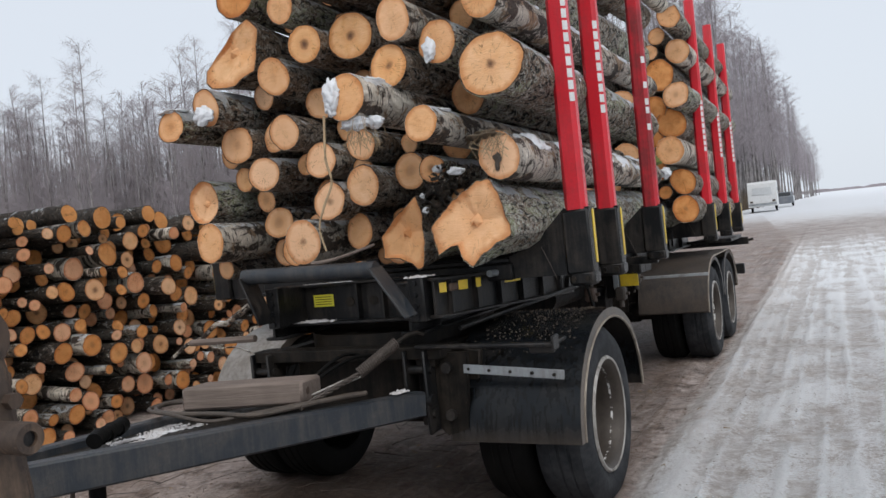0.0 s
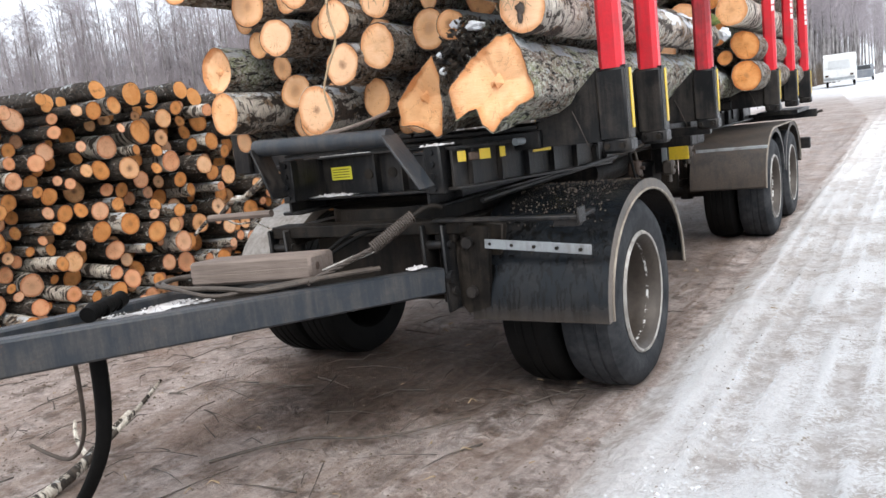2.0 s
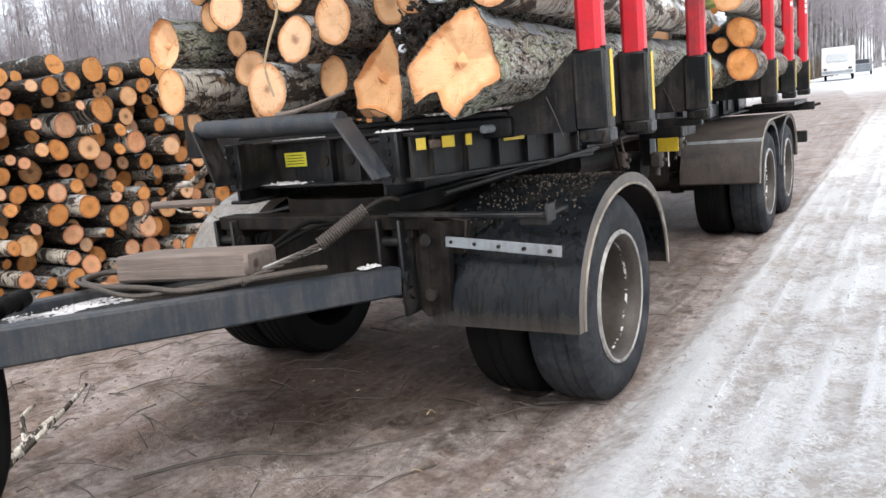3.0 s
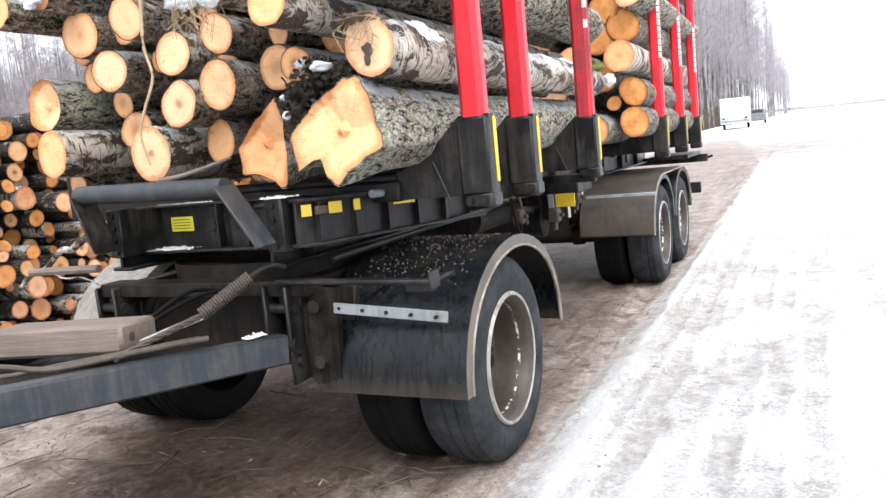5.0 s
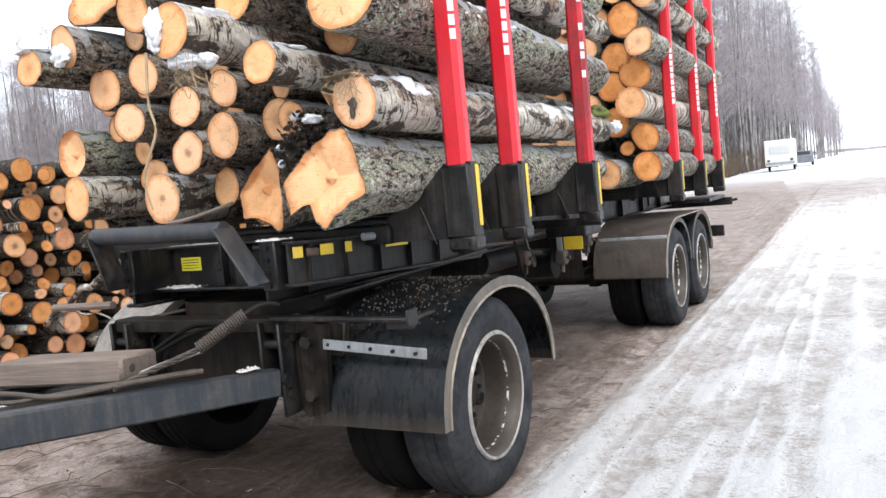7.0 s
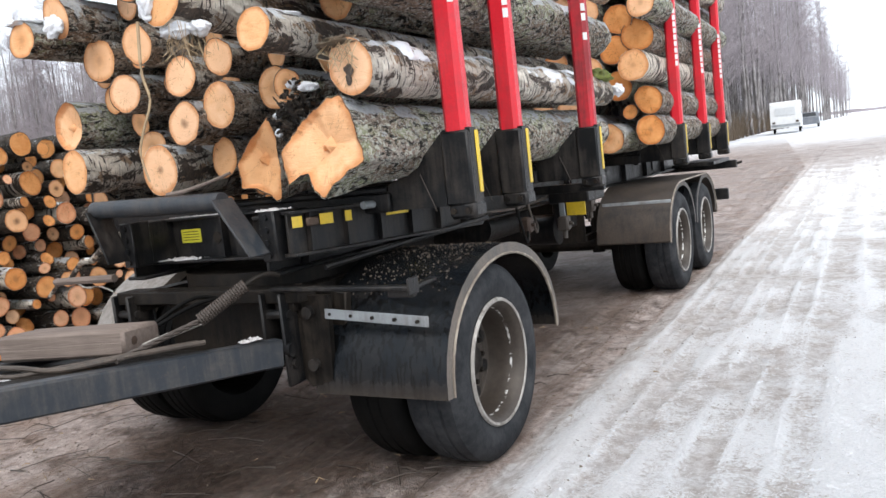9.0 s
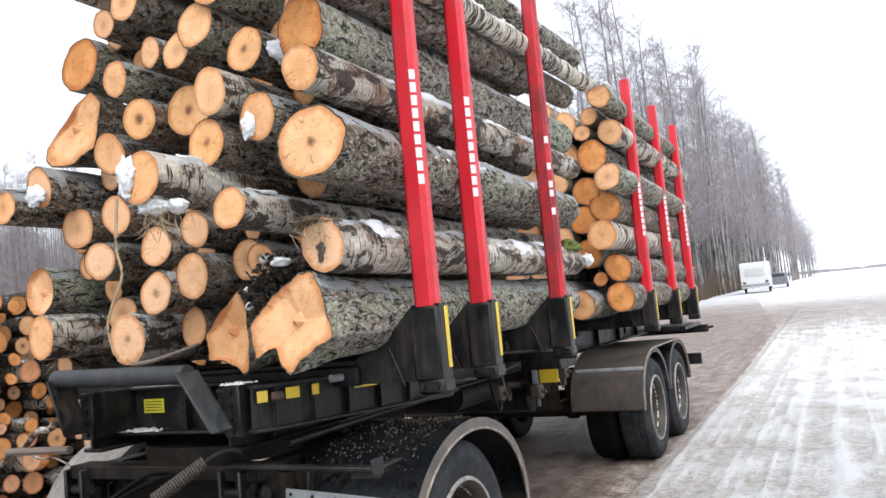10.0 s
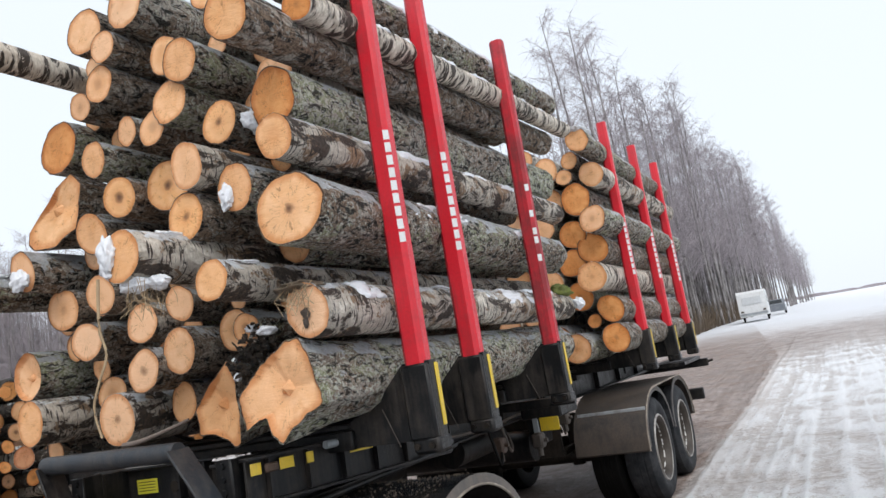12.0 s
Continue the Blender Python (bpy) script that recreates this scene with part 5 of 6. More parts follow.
log(-0.58, 1.61, 4.15, 0.152, "snowy", CUT, 8.4, group=REAR)
fill(4.5, 8.4, lambda x, z, r: z + r < 3.85 and x - r > -2.66, 2500, 9, ("dark", "birch", "snowy"), 3.9, 0.15, 0.09)


def lump(name, c, s, mat, label, category, seed, parent=None):
    """A ragged clump, such as snow stuck to a log."""
    bm = bmesh.new()
    bmesh.ops.create_icosphere(bm, subdivisions=4, radius=1.0)
    for v in bm.verts:
        k = 1 + 0.38 * noise.noise(v.co * 1.7 + Vector((seed, 0, 0))) + 0.26 * noise.noise(v.co * 4 + Vector((0, seed, 0))) + 0.16 * noise.noise(v.co * 10 + Vector((0, seed, 3)))
        v.co = Vector((v.co.x * s[0] * k, v.co.y * s[1] * k, v.co.z * s[2] * k))
    me = bpy.data.meshes.new(name)
    bm.to_mesh(me)
    bm.free()
    me.materials.append(mat)
    me.polygons.foreach_set("use_smooth", [True] * len(me.polygons))
    ob = new(name, me)
    ob.matrix_basis = Matrix.Translation(c)
    ob.parent = parent
    return tagged(ob, label, category)


lump("rot_pocket", (-0.305, -0.566, 1.985), (0.022, 0.008, 0.026), HOSE, "dark rotten pocket in a sawn log end", "rot", 31.0)
lump("rot_pocket", (-0.31, -0.566, 1.945), (0.012, 0.010, 0.022), HOSE, "dark rotten pocket in a sawn log end", "rot", 35.0)
lump("moss_clump", (-0.36, -0.50, 2.115), (0.11, 0.10, 0.03), SCRUB, "brown clump of moss and roots on a log", "moss", 37.0)
lump("moss_clump", (-0.28, 2.98, 2.12), (0.10, 0.14, 0.06), MOSS, "green moss cushion on a log end", "moss", 39.0)
def bark_debris(c, size, count, seed):
    """Torn bark flakes and splinters wedged between two logs."""
    r = random.Random(seed)
    g = Geo()
    for _ in range(count):
        q = Vector((c[0] + r.gauss(0, size[0]), c[1] + r.gauss(0, size[1]), c[2] + r.gauss(0, size[2])))
        w = r.uniform(0.008, 0.03)
        g.box(q, (w, w * r.uniform(0.6, 2.2), w * 0.35), pose(0, 0, 0, r.uniform(-60, 60), r.uniform(-60, 60), r.uniform(0, 180)), 0.002)
    tagged(part("bark_debris", g, SHADED_PILE_BARK), "dark torn bark flakes wedged between logs", "bark debris", kind="stuff")


bark_debris((-0.69, -0.52, 1.85), (0.045, 0.03, 0.055), 130, 4)
bark_debris((-0.62, -0.50, 1.92), (0.03, 0.03, 0.03), 70, 5)
SN = "clump of white snow stuck to a log"
for i, (c, s) in enumerate((((-0.965, -1.03, 2.37), (0.045, 0.03, 0.075)), ((-0.89, -0.96, 2.225), (0.065, 0.05, 0.035)), ((-0.82, -0.90, 2.225), (0.05, 0.05, 0.03)), ((-0.98, -1.02, 2.31), (0.03, 0.03, 0.05)), ((-2.32, -0.50, 2.54), (0.075, 0.03, 0.06)),
                            ((-2.62, -0.45, 2.615), (0.08, 0.10, 0.02)), ((-0.585, -0.665, 2.58), (0.035, 0.02, 0.055)), ((-0.70, -0.475, 1.985), (0.032, 0.018, 0.022)), ((-0.57, -0.52, 1.955), (0.045, 0.05, 0.02)), ((-0.77, -0.53, 1.765), (0.016, 0.02, 0.018)), ((-0.79, -0.50, 1.85), (0.02, 0.02, 0.014)),
                            ((-0.33, -0.2, 2.115), (0.06, 0.22, 0.02)), ((-0.17, 4.3, 3.80), (0.10, 0.2, 0.03)), ((-0.53, -0.42, 2.98), (0.05, 0.09, 0.06)), ((-0.16, 3.1, 2.0), (0.05, 0.06, 0.05)),
                            ((-0.88, -0.75, 2.455), (0.05, 0.10, 0.02)), ((-0.60, -0.60, 2.275), (0.045, 0.12, 0.015)))):
    lump("snow_clump", c, s, SNOW, SN, "snow", i * 3.7)


def snow_on(ob, y0, y1, a0, a1, bias, seed):
    """Ragged snow frozen to the flank of a log: from y0 to y1 along it, from a0 to a1 degrees round it."""
    bm = bmesh.new()
    bm.from_mesh(ob.data)

    def outside(f):
        c = f.calc_center_median()
        return not (y0 < c.y < y1 and a0 < math.degrees(math.atan2(c.z, c.x)) < a1)

    bmesh.ops.delete(bm, geom=[f for f in bm.faces if outside(f)], context="FACES")
    long = [e for e in bm.edges if abs(e.verts[0].co.y - e.verts[1].co.y) > 0.06]
    bmesh.ops.subdivide_edges(bm, edges=long, cuts=20, use_grid_fill=True)
    across = [e for e in bm.edges if abs(e.verts[0].co.y - e.verts[1].co.y) < 0.004]
    bmesh.ops.subdivide_edges(bm, edges=across, cuts=2, use_grid_fill=True)
    bm.normal_update()
    rim = {v for e in bm.edges if e.is_boundary for v in e.verts}
    moved = []
    for v in bm.verts:
        p = v.co + Vector((seed, 0, seed * 0.3))
        h = 0.030 * (noise.noise((p.x * 7, p.y * 4, p.z * 7)) + 0.6 * noise.noise(p * 17) + 0.35 * noise.noise(p * 41) + bias)
        moved.append(-0.012 if v in rim else max(-0.012, min(0.02, h)))
    for v, h in zip(bm.verts, moved):
        v.co += v.normal * h
    me = bpy.data.meshes.new("snow_patch")
    bm.to_mesh(me)
    bm.free()
    me.materials.append(SNOW)
    me.polygons.foreach_set("use_smooth", [True] * len(me.polygons))
    p = new("snow_patch", me)
    p.matrix_basis = ob.matrix_basis.copy()
    tagged(p, "ragged white snow frozen to the flank of a log", "snow")


def by(x, z):
    return SEEN[(x, z)]


for where, y0, y1, a0, a1, bias, seed in (((-0.30, 2.00), 0.3, 0.9, 15, 120, -0.30, 3), ((-0.30, 2.00), 0.9, 3.4, 5, 120, -0.28, 5), ((-0.262, 2.45), 0.6, 3.2, 10, 110, -0.25, 14),
                                          ((-0.29, 2.795), 0.5, 3.2, 20, 110, -0.25, 25), ((-0.16, 3.44), 0.5, 3.6, 30, 120, -0.2, 29), ((-0.25, 3.69), 0.8, 3.6, 0, 100, -0.25, 33)):
    snow_on(by(*where), y0, y1, a0, a1, bias, seed)


def stem(name, pts, r, mat, label, category, r1=None, k=5):
    return tagged(part(name, Geo().rod(smooth_line(pts, k), r, 7, r1), mat), label, category)


stem("bark_strip", [(-1.01, -1.05, 2.27), (-1.02, -1.06, 2.06), (-1.005, -1.05, 1.94), (-1.06, -1.06, 1.82), (-1.10, -1.06, 1.72), (-1.08, -1.05, 1.60)], 0.007, STRAW, "pale bark strip hanging from a snowy log", "bark strip", 0.005)
rnd = random.Random(21)
tuft = Geo()
for i in range(34):
    a = Vector((-0.90 + rnd.uniform(-0.05, 0.10), -0.98 + rnd.uniform(-0.05, 0.15), 2.24))
    tuft.rod([a, a + Vector((rnd.uniform(-0.04, 0.04), rnd.uniform(-0.03, 0.03), -0.08)), a + Vector((rnd.uniform(-0.09, 0.09), rnd.uniform(-0.05, 0.05), -rnd.uniform(0.10, 0.17)))], 0.0016, 3)
tagged(part("grass_tuft", tuft, STRAW), "tuft of dry grass caught between logs", "grass")
tuft = Geo()
for i in range(22):
    a = Vector((-0.30 + rnd.uniform(-0.10, 0.08), -0.585, 2.0 + rnd.uniform(0.08, 0.13)))
    tuft.rod([a, a + Vector((rnd.uniform(-0.05, 0.05), -0.02, -rnd.uniform(0.03, 0.06))), a + Vector((rnd.uniform(-0.05, 0.06), -0.02, -rnd.uniform(0.06, 0.13)))], 0.002, 3)
tagged(part("grass_tuft", tuft, STRAW), "tuft of dry grass frozen to a log end", "grass")
stem("branch", [(-1.56, -0.54, 1.535), (-1.42, -0.55, 1.545), (-1.28, -0.52, 1.575), (-1.14, -0.50, 1.61)], 0.014, PLANK, "thin grey branch lying under the load", "branch", 0.008)
stem("stick", [(-2.95, -0.38, 0.97), (-2.75, -0.42, 1.07), (-2.6, -0.45, 1.10), (-2.42, -0.48, 1.20), (-2.3, -0.50, 1.21), (-2.12, -0.53, 1.29), (-1.99, -0.54, 1.345)], 0.011, BIRCH, "broken stick caught in the drawbar", "branch", 0.024)
stem("stick", [(-2.58, -0.45, 1.10), (-2.45, -0.47, 1.045), (-2.25, -0.50, 1.05), (-2.05, -0.52, 0.99)], 0.007, BIRCH, "forked twig of a broken branch", "branch", 0.004)
stem("rail_board", [(-2.55, -0.58, 1.10), (-2.0, -0.60, 1.115)], 0.022, PLANK, "grey wooden pole beside the trailer", "pole", 0.022)


# ---------------------------------------------------------------- the roadside log pile
def pile():
    rnd = random.Random(8)
    face, y0, y1 = -5.75, -2.6, 6.4
    variants = []
    for i in range(15):
        bark, caps = log_meshes(0.1, 2.6, 900 + i, 16, 7, rear=False, bend=0.03, rough=0.05)
        variants.append((bark.mesh("pile_bark", (SHADED_PILE_BARK, BIRCH, SHADED_PILE_BARK, DARK, SHADED_PILE_BARK, SHADED_PILE_BARK, BANDED)[i % 7], 60), caps[0].mesh("pile_end", (CUT_ORANGE, CUT_RUDDY, CUT_HEART, CUT_ORANGE, CUT_RUDDY)[i % 5], 40)))
    spots, rest = [], Geo()
    made = 0
    for k in range(1500):
        r = rnd.choice((0.055, 0.064, 0.072, 0.08, 0.09, 0.10, 0.112, 0.128)) * rnd.uniform(0.95, 1.05)
        best = None
        for _ in range(34):
            y = rnd.uniform(y0, y1)
            z = r
            for (a, b, c) in spots:
                d = abs(a - y)
                if d < r + c:
                    z = max(z, b + math.sqrt((r + c) ** 2 - d * d))
            if best is None or z < best[1]:
                best = (y, z)
        y, z = best
        top = 2.12 + 0.11 * max(0.0, min(3.0, y)) + 0.10 * math.sin(y * 2.1)
        if z > top:
            continue
        spots.append((y, z, r))
        out = face + rnd.uniform(-0.30, 0.26)
        m = pose(out, y, z + 0.01, rnd.uniform(-2.0, 2.0), 0, 90 + rnd.uniform(-5, 5))
        s = Matrix.Diagonal((r / 0.112, 1, r / 0.112, 1))
        bark, end = rnd.choice(variants)
        if -0.75 < y < 4.1 and made < 300:
            made += 1
            ob = part("pile_log", bark, None)
            tagged(ob, "sawn birch log with an orange end, stacked in the roadside pile", "log", "logs of the roadside pile")
            ob.matrix_basis = m @ s
            part("cut_end", end, None, ob)
        else:
            for me, slot in ((bark, 0), (end, 1)):
                rest.add([v.co for v in me.vertices], [tuple(p.vertices) for p in me.polygons], m @ s)
                rest_slots.extend([slot] * len(me.polygons))
    me = rest.mesh("log_pile", SHADED_PILE_BARK, 60)
    me.materials.append(CUT_ORANGE)
    me.polygons.foreach_set("material_index", rest_slots)
    tagged(new("log_pile", me), "rest of the tall roadside pile of sawn logs", "log pile", kind="stuff")


rest_slots = []
pile()


# ---------------------------------------------------------------- things on the ground
def twigs(name, label, mat, count, area, seed, size):
    rnd = random.Random(seed)
    g = Geo()
    for _ in range(count):
        x, y = rnd.uniform(area[0], area[1]), rnd.uniform(area[2], area[3])
        a, l = rnd.uniform(0, 6.28), rnd.uniform(*size)
        z = height(x, y) + 0.012
        p = [(x, y, z), (x + l * 0.5 * math.cos(a) + rnd.uniform(-0.02, 0.02), y + l * 0.5 * math.sin(a), z + rnd.uniform(0, 0.03)), (x + l * math.cos(a), y + l * math.sin(a), z)]
        g.rod(p, rnd.uniform(0.002, 0.006), 4, 0.0015)
    tagged(part(name, g, mat), label, "twigs", kind="stuff")


twigs("fallen_twigs", "dark twigs strewn over the mud", HOSE, 260, (-4.8, -0.2, -3.4, 1.5), 2, (0.08, 0.45))
twigs("wood_chips", "pale splinters strewn over the mud", STRAW, 90, (-4.5, 0.4, -3.4, 3.0), 6, (0.02, 0.06))


def crumbs(name, label, mat, count, area, seed, size, lanes):
    """Small broken lumps strewn over the ground, gathered in strips along the road."""
    r = random.Random(seed)
    g = Geo()
    k = 0
    while k < count:
        y = area[2] + (area[3] - area[2]) * r.random() ** 1.6
        x = r.uniform(area[0], area[1])
        if noise.noise((x * lanes, y * 0.25, seed)) + 0.5 * noise.noise((x * 2.1, y * 1.7, seed + 3)) < r.uniform(-0.05, 0.35):
            continue
        s = r.uniform(*size) * r.uniform(0.5, 1.0)
        z = height(x, y)
        a = r.uniform(0, 6.28)
        ring = [(x + s * r.uniform(0.6, 1.2) * math.cos(a + i * 1.257), y + s * r.uniform(0.6, 1.2) * math.sin(a + i * 1.257), z - 0.004) for i in range(5)]
        top = (x + r.uniform(-0.3, 0.3) * s, y + r.uniform(-0.3, 0.3) * s, z + s * r.uniform(0.2, 0.5))
        b = len(g.v)
        g.v += ring + [top]
        g.f += [(b + i, b + (i + 1) % 5, b + 5) for i in range(5)]
        k += 1
    tagged(part(name, g, mat, None, "", 0), label, name.split("_")[0], kind="stuff")


crumbs("snow_crumbs", "crumbs of broken white snow crust on the road", SNOW, 26000, (0.12, 5.0, -2.2, 14.0), 4, (0.003, 0.013), 3.0)
crumbs("slush_crumbs", "grey slush lumps along the wheel ruts", TRIM, 5000, (-0.1, 5.0, -3.6, 14.0), 9, (0.004, 0.013), 4.0)
crumbs("mud_clods", "small brown clods of trampled mud", SCRUB, 9000, (-4.6, 0.1, -3.6, 9.0), 14, (0.004, 0.018), 1.6)


def broken_branch():
    t = thing("birch_branch", "broken white birch branch lying on the mud", "branch")
    x, y = -2.32, -1.70
    base = [(x + 0.12, y - 0.45, 0.03), (x + 0.06, y - 0.2, 0.06), (x, y, 0.12), (x - 0.02, y + 0.2, 0.2)]
    part("stem", Geo().rod(smooth_line(base, 5), 0.033, 9, 0.02), BANDED, t)
    for d in (((0.0, 0.0, 0.1), (0.12, 0.16, 0.26), (0.14, 0.3, 0.36)), ((-0.02, 0.05, 0.12), (-0.14, 0.12, 0.22), (-0.2, 0.22, 0.24)), ((0.02, -0.1, 0.08), (-0.12, -0.06, 0.16), (-0.24, 0.02, 0.2))):
        part("fork", Geo().rod(smooth_line([(x + a, y + b, c) for a, b, c in d], 4), 0.016, 7, 0.008), BANDED, t)


broken_branch()
stem("long_twig", [(-1.72, -1.55, 0.03), (-1.4, -1.25, 0.06), (-1.05, -1.05, 0.03), (-0.7, -0.75, 0.05)], 0.009, HOSE, "long dark twig lying on the mud", "twig", 0.004)
stem("cable", [(-1.75, -2.1, 0.75), (-1.95, -2.0, 0.35), (-2.3, -1.9, 0.12), (-2.9, -1.75, 0.05)], 0.010, HOSE, "black cable sagging to the ground", "cable")


def truck_post():
    """The rusty end post of the towing truck, with a tube stub and hazard stripes."""
    t = thing("truck_end_post", "rusty brown steel post with a tube stub and hazard stripes", "post", m=pose(-0.245, -3.36, 0))
    g = Geo()
    rows = ((0.30, 0.078), (0.9, 0.074), (1.20, 0.068), (1.32, 0.058), (1.44, 0.05), (1.50, 0.04))
    for z, w in rows:
        g.v += [(w, -w * 0.6, z), (w, w * 0.6, z), (w * 0.6, w, z), (-w, w, z), (-w, -w, z), (w * 0.6, -w, z)]
    for i in range(len(rows) - 1):
        g.f += [(i * 6 + j, i * 6 + (j + 1) % 6, (i + 1) * 6 + (j + 1) % 6, (i + 1) * 6 + j) for j in range(6)]
    g.f += [tuple(range(30, 36)), tuple(range(5, -1, -1))]
    part("column", g, OLIVE, t, "ochre-painted rusty column", 30)
    part("knuckle", Geo().rod([(-0.09, 0, 1.505), (0.03, 0, 1.505)], 0.062, 18).rod([(0.03, 0, 1.505), (0.052, 0, 1.505)], 0.040, 6).box((-0.02, 0, 1.42), (0.115, 0.12, 0.05), None, 0.014), RUST, t, "rusty pivot knuckle with a nut")
    part("collar", Geo().box((0.0, 0, 1.325), (0.11, 0.11, 0.085), None, 0.02).rod([(0.04, -0.03, 1.385), (0.075, -0.03, 1.385)], 0.016, 6).rod([(0.04, 0.03, 1.385), (0.075, 0.03, 1.385)], 0.016, 6), RUST, t, "greasy bolted collar")
    part("tube_stub", Geo().lathe([(0.014, 0.0), (0.028, 0.0), (0.030, 0.01), (0.030, 0.115), (0.027, 0.12), (0.014, 0.12)], (0.03, 0, 1.325), 24, True), OLIVE, t, "rusty open tube stub")
    part("tube_stub_bore", Geo().rod([(0.05, 0, 1.325), (0.142, 0, 1.325)], 0.0145, 16), BLACK, t)
    for i in range(4):
        z = 0.60 + i * 0.15
        g = Geo().prism([(-0.066, z), (0.066, z - 0.10), (0.066, z - 0.035), (-0.066, z + 0.065)], "x", 0.0865, 0.0895)
        part("stripe", g, YELLOW, t, "yellow hazard stripe")
    part("stripe_plate", Geo().box((0.083, 0, 0.84), (0.007, 0.136, 0.66), None, 0.002), BLACK, t)
    part("foot", Geo().box((0, 0, 0.16), (0.30, 0.30, 0.32), None, 0.02), RUST, t)


truck_post()


# ---------------------------------------------------------------- parked vehicles down the road
def caravan(x, y):
    t = thing("caravan", "white touring caravan parked at the roadside", "caravan", m=pose(x, y, rise(x, y), 0, 0, 2))
    g = Geo().prism([(-2.2, 0.42), (2.0, 0.42), (2.25, 0.9), (2.2, 1.9), (1.7, 2.48), (-1.7, 2.5), (-2.12, 2.3), (-2.25, 1.5)], "x", -1.1, 1.1)
    body = part("body", g, WHITE, t, "off-white caravan body", 25)
    part("window", Geo().prism([(-0.75, 1.42), (0.75, 1.42), (0.70, 1.98), (-0.70, 1.98)], "y", -2.30, -2.2), PALE_GLASS, t, "dull grey rear window")
    part("window", Geo().box((1.105, 0.2, 1.7), (0.02, 1.0, 0.5)), GLASS, t)
    part("band", Geo().box((0, -2.235, 0.62), (2.1, 0.06, 0.18)), ZINC, t, "grey lower band")
    for s in (-1, 1):
        part("tail_lamp", Geo().box((s * 0.85, -2.27, 0.86), (0.22, 0.05, 0.14)), RUST, t, "red tail lamp")
        part("wheel", Geo().lathe([(0.0, 0.09), (0.2, 0.09), (0.31, 0.07), (0.32, -0.07), (0.2, -0.09), (0.0, -0.09)], (s * 0.95, 0.1, 0.32), 24), SHADED_RUBBER, t)


def parked_car(x, y):
    t = thing("car", "grey car parked beyond the caravan", "car", m=pose(x, y, rise(x, y), 0, 0, 2))
    g = Geo().prism([(-2.0, 0.3), (2.1, 0.3), (2.15, 0.7), (1.3, 0.9), (0.5, 1.42), (-1.3, 1.45), (-2.0, 0.95)], "x", -0.85, 0.85)
    part("body", g, CARBLUE, t, "", 25)
    part("window", Geo().prism([(-0.66, 1.0), (0.66, 1.0), (0.58, 1.38), (-0.58, 1.38)], "y", -1.86, -1.5), GLASS, t)
    part("window", Geo().prism([(-1.5, 0.98), (0.9, 0.98), (0.4, 1.36), (-1.2, 1.38)], "x", 0.845, 0.86), GLASS, t)
    for s in (-1, 1):
        for q in (-1.25, 1.3):
            part("wheel", Geo().lathe([(0.0, 0.09), (0.2, 0.09), (0.31, 0.07), (0.32, -0.07), (0.2, -0.09), (0.0, -0.09)], (s * 0.78, q, 0.32), 20), SHADED_RUBBER, t)


caravan(-4.0, 66)
parked_car(-3.15, 80)


# ---------------------------------------------------------------- woods
def tree_shapes(seed, tall):
    """Trunk and crown of one bare birch."""
    rnd = random.Random(seed)
    lean = (rnd.uniform(-0.5, 0.5), rnd.uniform(-0.5, 0.5))
    trunk, crown = Geo(), Geo()

    def at(t):
        return Vector((lean[0] * t * t + 0.12 * math.sin(5 * t + seed), lean[1] * t * t + 0.12 * math.cos(4 * t + seed), tall * t))

    trunk.rod([at(i / 9) for i in range(10)], 0.13, 6, 0.015)
    for i in range(54):
        t = rnd.uniform(0.25, 0.97)
        a = rnd.uniform(0, 6.28)
        l = (1.28 - t) * rnd.uniform(1.4, 2.9) + 0.7
        p = at(t)
        d = Vector((math.cos(a), math.sin(a), rnd.uniform(0.5, 1.5))).normalized()
        q1, q2 = p + d * l * 0.55, p + d * l + Vector((0, 0, -0.15 * l))
        crown.rod([p, q1, q2], 0.020 * (1.2 - t) + 0.008, 3, 0.004, False)
        for _ in range(22):
            u = rnd.uniform(0.2, 1.0)
            s = p + (q1 - p) * (u / 0.55) if u < 0.55 else q1 + (q2 - q1) * ((u - 0.55) / 0.45)
            e = Vector((rnd.uniform(-1, 1), rnd.uniform(-1, 1), rnd.uniform(-1.1, 0.7))) * rnd.uniform(0.3, 0.95)
            crown.rod([s, s + e], 0.0065, 3, 0.0025, False)
    return trunk.mesh("trunk", TRUNK, 60), crown.mesh("crown", TWIG, 0)


SHAPES = [tree_shapes(40 + i, 1.0 * h) for i, h in enumerate((15.0, 16.5, 14.0, 17.5, 15.5, 18.5))]


def tree(x, y, scale, turn, k):
    trunk, crown = SHAPES[k]
    ob = tagged(new("birch_tree", trunk), "bare birch greyed by haze at the edge of the woods", "tree", "birches of the woods")
    ob.matrix_basis = pose(x, y, rise(x, y) - 0.05, 0, 0, turn) @ Matrix.Diagonal((scale, scale, scale, 1))
    c = new("crown", crown)
    c.parent = ob


rnd = random.Random(77)
for i in range(120):
    # the row that runs along the road, lower towards its far end
    y = 38 + 1.25 * i + rnd.uniform(-0.7, 0.7) + max(0, i - 70) * 1.2
    far = max(0.0, min(1.0, (y - 120) / 130))
    tree(-8.6 + 0.030 * (y - 40) + rnd.uniform(-2.6, 0.6), y, rnd.uniform(0.95, 1.25) * (1 + 0.0028 * min(80.0, y - 38)) * (1 - 0.45 * far), rnd.uniform(0, 360), rnd.randrange(6))
for i in range(176):
    # the edge of the woods behind the pile
    x = -10 - rnd.random() ** 0.8 * 75
    tree(x, 34 + rnd.random() ** 1.6 * 20 + 0.06 * (x + 10), rnd.uniform(0.82, 0.96), rnd.uniform(0, 360), rnd.randrange(6))


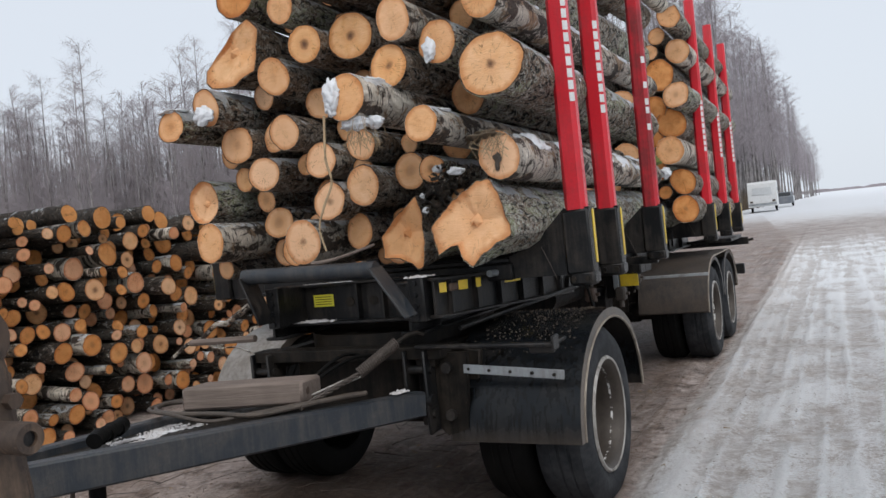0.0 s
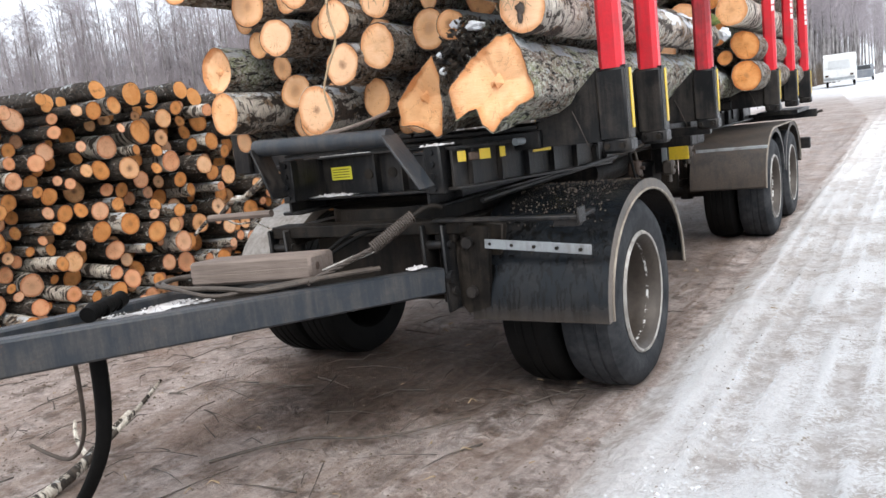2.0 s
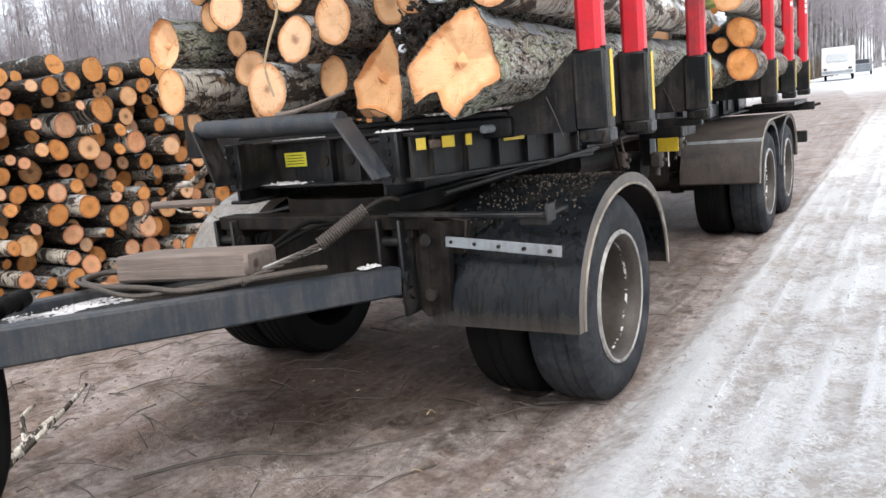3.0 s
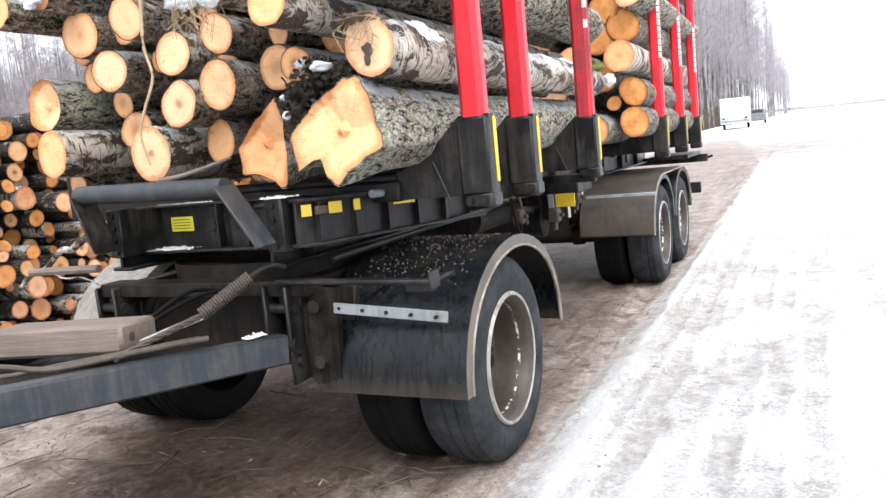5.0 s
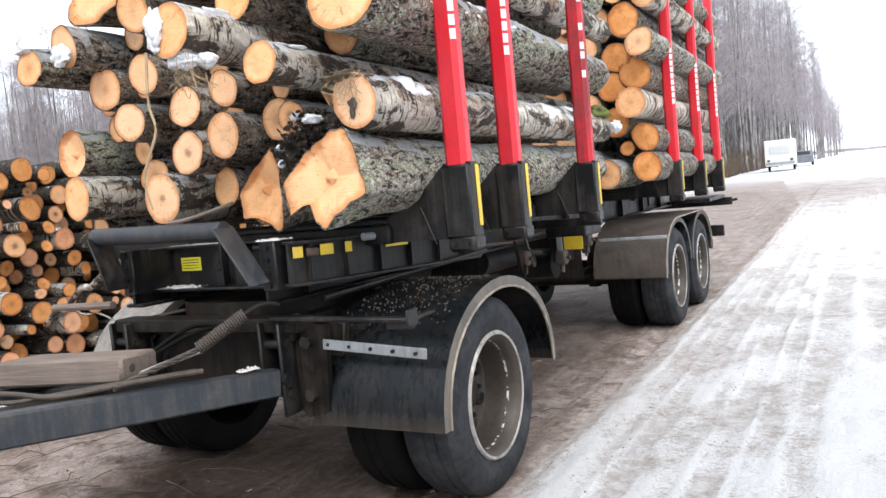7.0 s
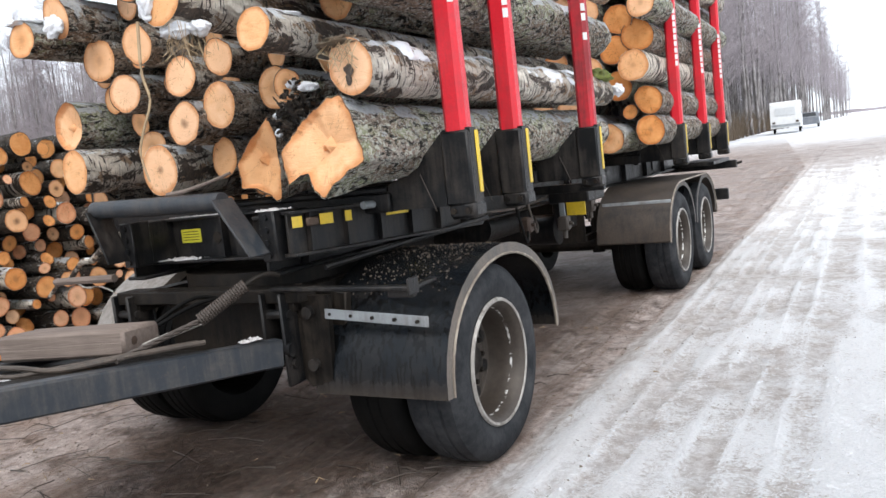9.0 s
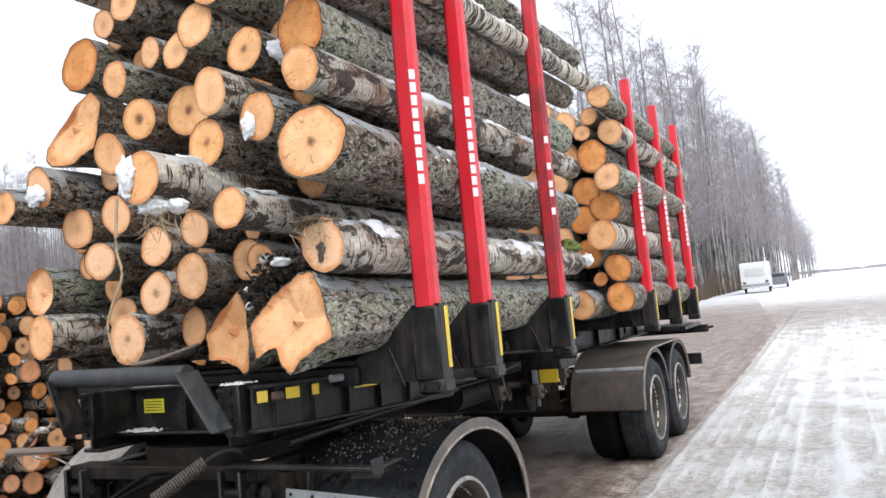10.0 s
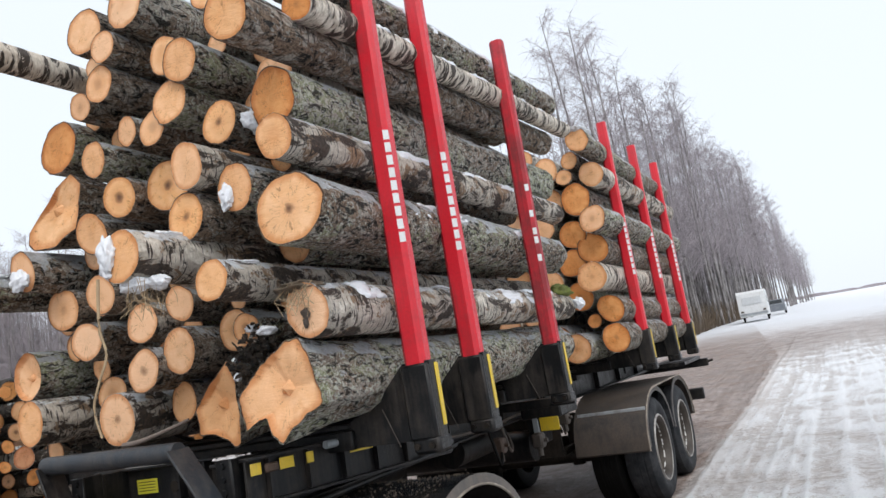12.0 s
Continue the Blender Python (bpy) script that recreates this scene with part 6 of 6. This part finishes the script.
def far_woods():
    """The thick of the woods behind the edge, too many stems to count."""
    r = random.Random(5)
    g, stems = Geo(), Geo()
    for i in range(4800):
        x, y = -9 - r.random() * 95, 40 + r.random() * 45
        if i % 4 == 0:
            x, y = -10 - r.random() * 16, 45 + r.random() * 130
        h = r.uniform(11, 15.5)
        b = rise(x, y)
        dx, dy = r.uniform(-0.4, 0.4), r.uniform(-0.4, 0.4)
        stems.rod([(x, y, b), (x + dx * 0.4, y + dy * 0.4, b + h * 0.5), (x + dx, y + dy, b + h)], r.uniform(0.06, 0.12), 3, 0.01, False)
        for _ in range(9):
            t = r.uniform(0.2, 0.95)
            a = r.uniform(0, 6.28)
            l = r.uniform(0.8, 2.2)
            p = Vector((x + dx * t, y + dy * t, b + h * t))
            g.rod([p, p + Vector((math.cos(a) * l, math.sin(a) * l, l * 1.1))], 0.022, 3, 0.006, False)
    tagged(part("far_woods", g, TWIG, None, "", 0), "thick grey winter woods", "woods", kind="stuff")
    tagged(part("far_trunks", stems, TRUNK, None, "", 0), "many slim pale birch trunks deep in the woods", "trunks", kind="stuff")
    g = Geo()
    for i in range(2600):
        k = i % 3
        x, y = (-7.2 - r.random() ** 2 * 6, 40 + r.random() * 90) if k else (-10 - r.random() * 70, 36 + r.random() * 12)
        b = rise(x, y)
        for _ in range(3):
            l = r.uniform(0.5, 2.4)
            g.rod([(x, y, b), (x + r.uniform(-0.5, 0.5) * l, y + r.uniform(-0.5, 0.5) * l, b + l)], 0.018, 3, 0.005, False)
    tagged(part("undergrowth", g, SCRUB, None, "", 0), "brown brush under the birches", "brush", kind="stuff")


far_woods()


def horizon_woods():
    r = random.Random(15)
    x = -700.0
    g = Geo()
    while x < 900:
        w, h = r.uniform(6, 22), r.uniform(2.0, 4.5) + (3 if 120 < x < 260 else 0)
        y = 640 + r.uniform(-20, 20)
        b = rise(x, y) - 1
        lumpy = [(x - w, b), (x - w * 0.8, b + h * 0.6), (x - w * 0.4, b + h * r.uniform(0.8, 1)), (x, b + h), (x + w * 0.5, b + h * r.uniform(0.75, 1)), (x + w * 0.9, b + h * 0.5), (x + w, b)]
        g.prism(lumpy, "y", y, y + 14)
        x += w * 0.8
    tagged(part("horizon_woods", g, TWIG, None, "", 0), "low line of distant woods on the horizon", "woods", kind="stuff")


horizon_woods()
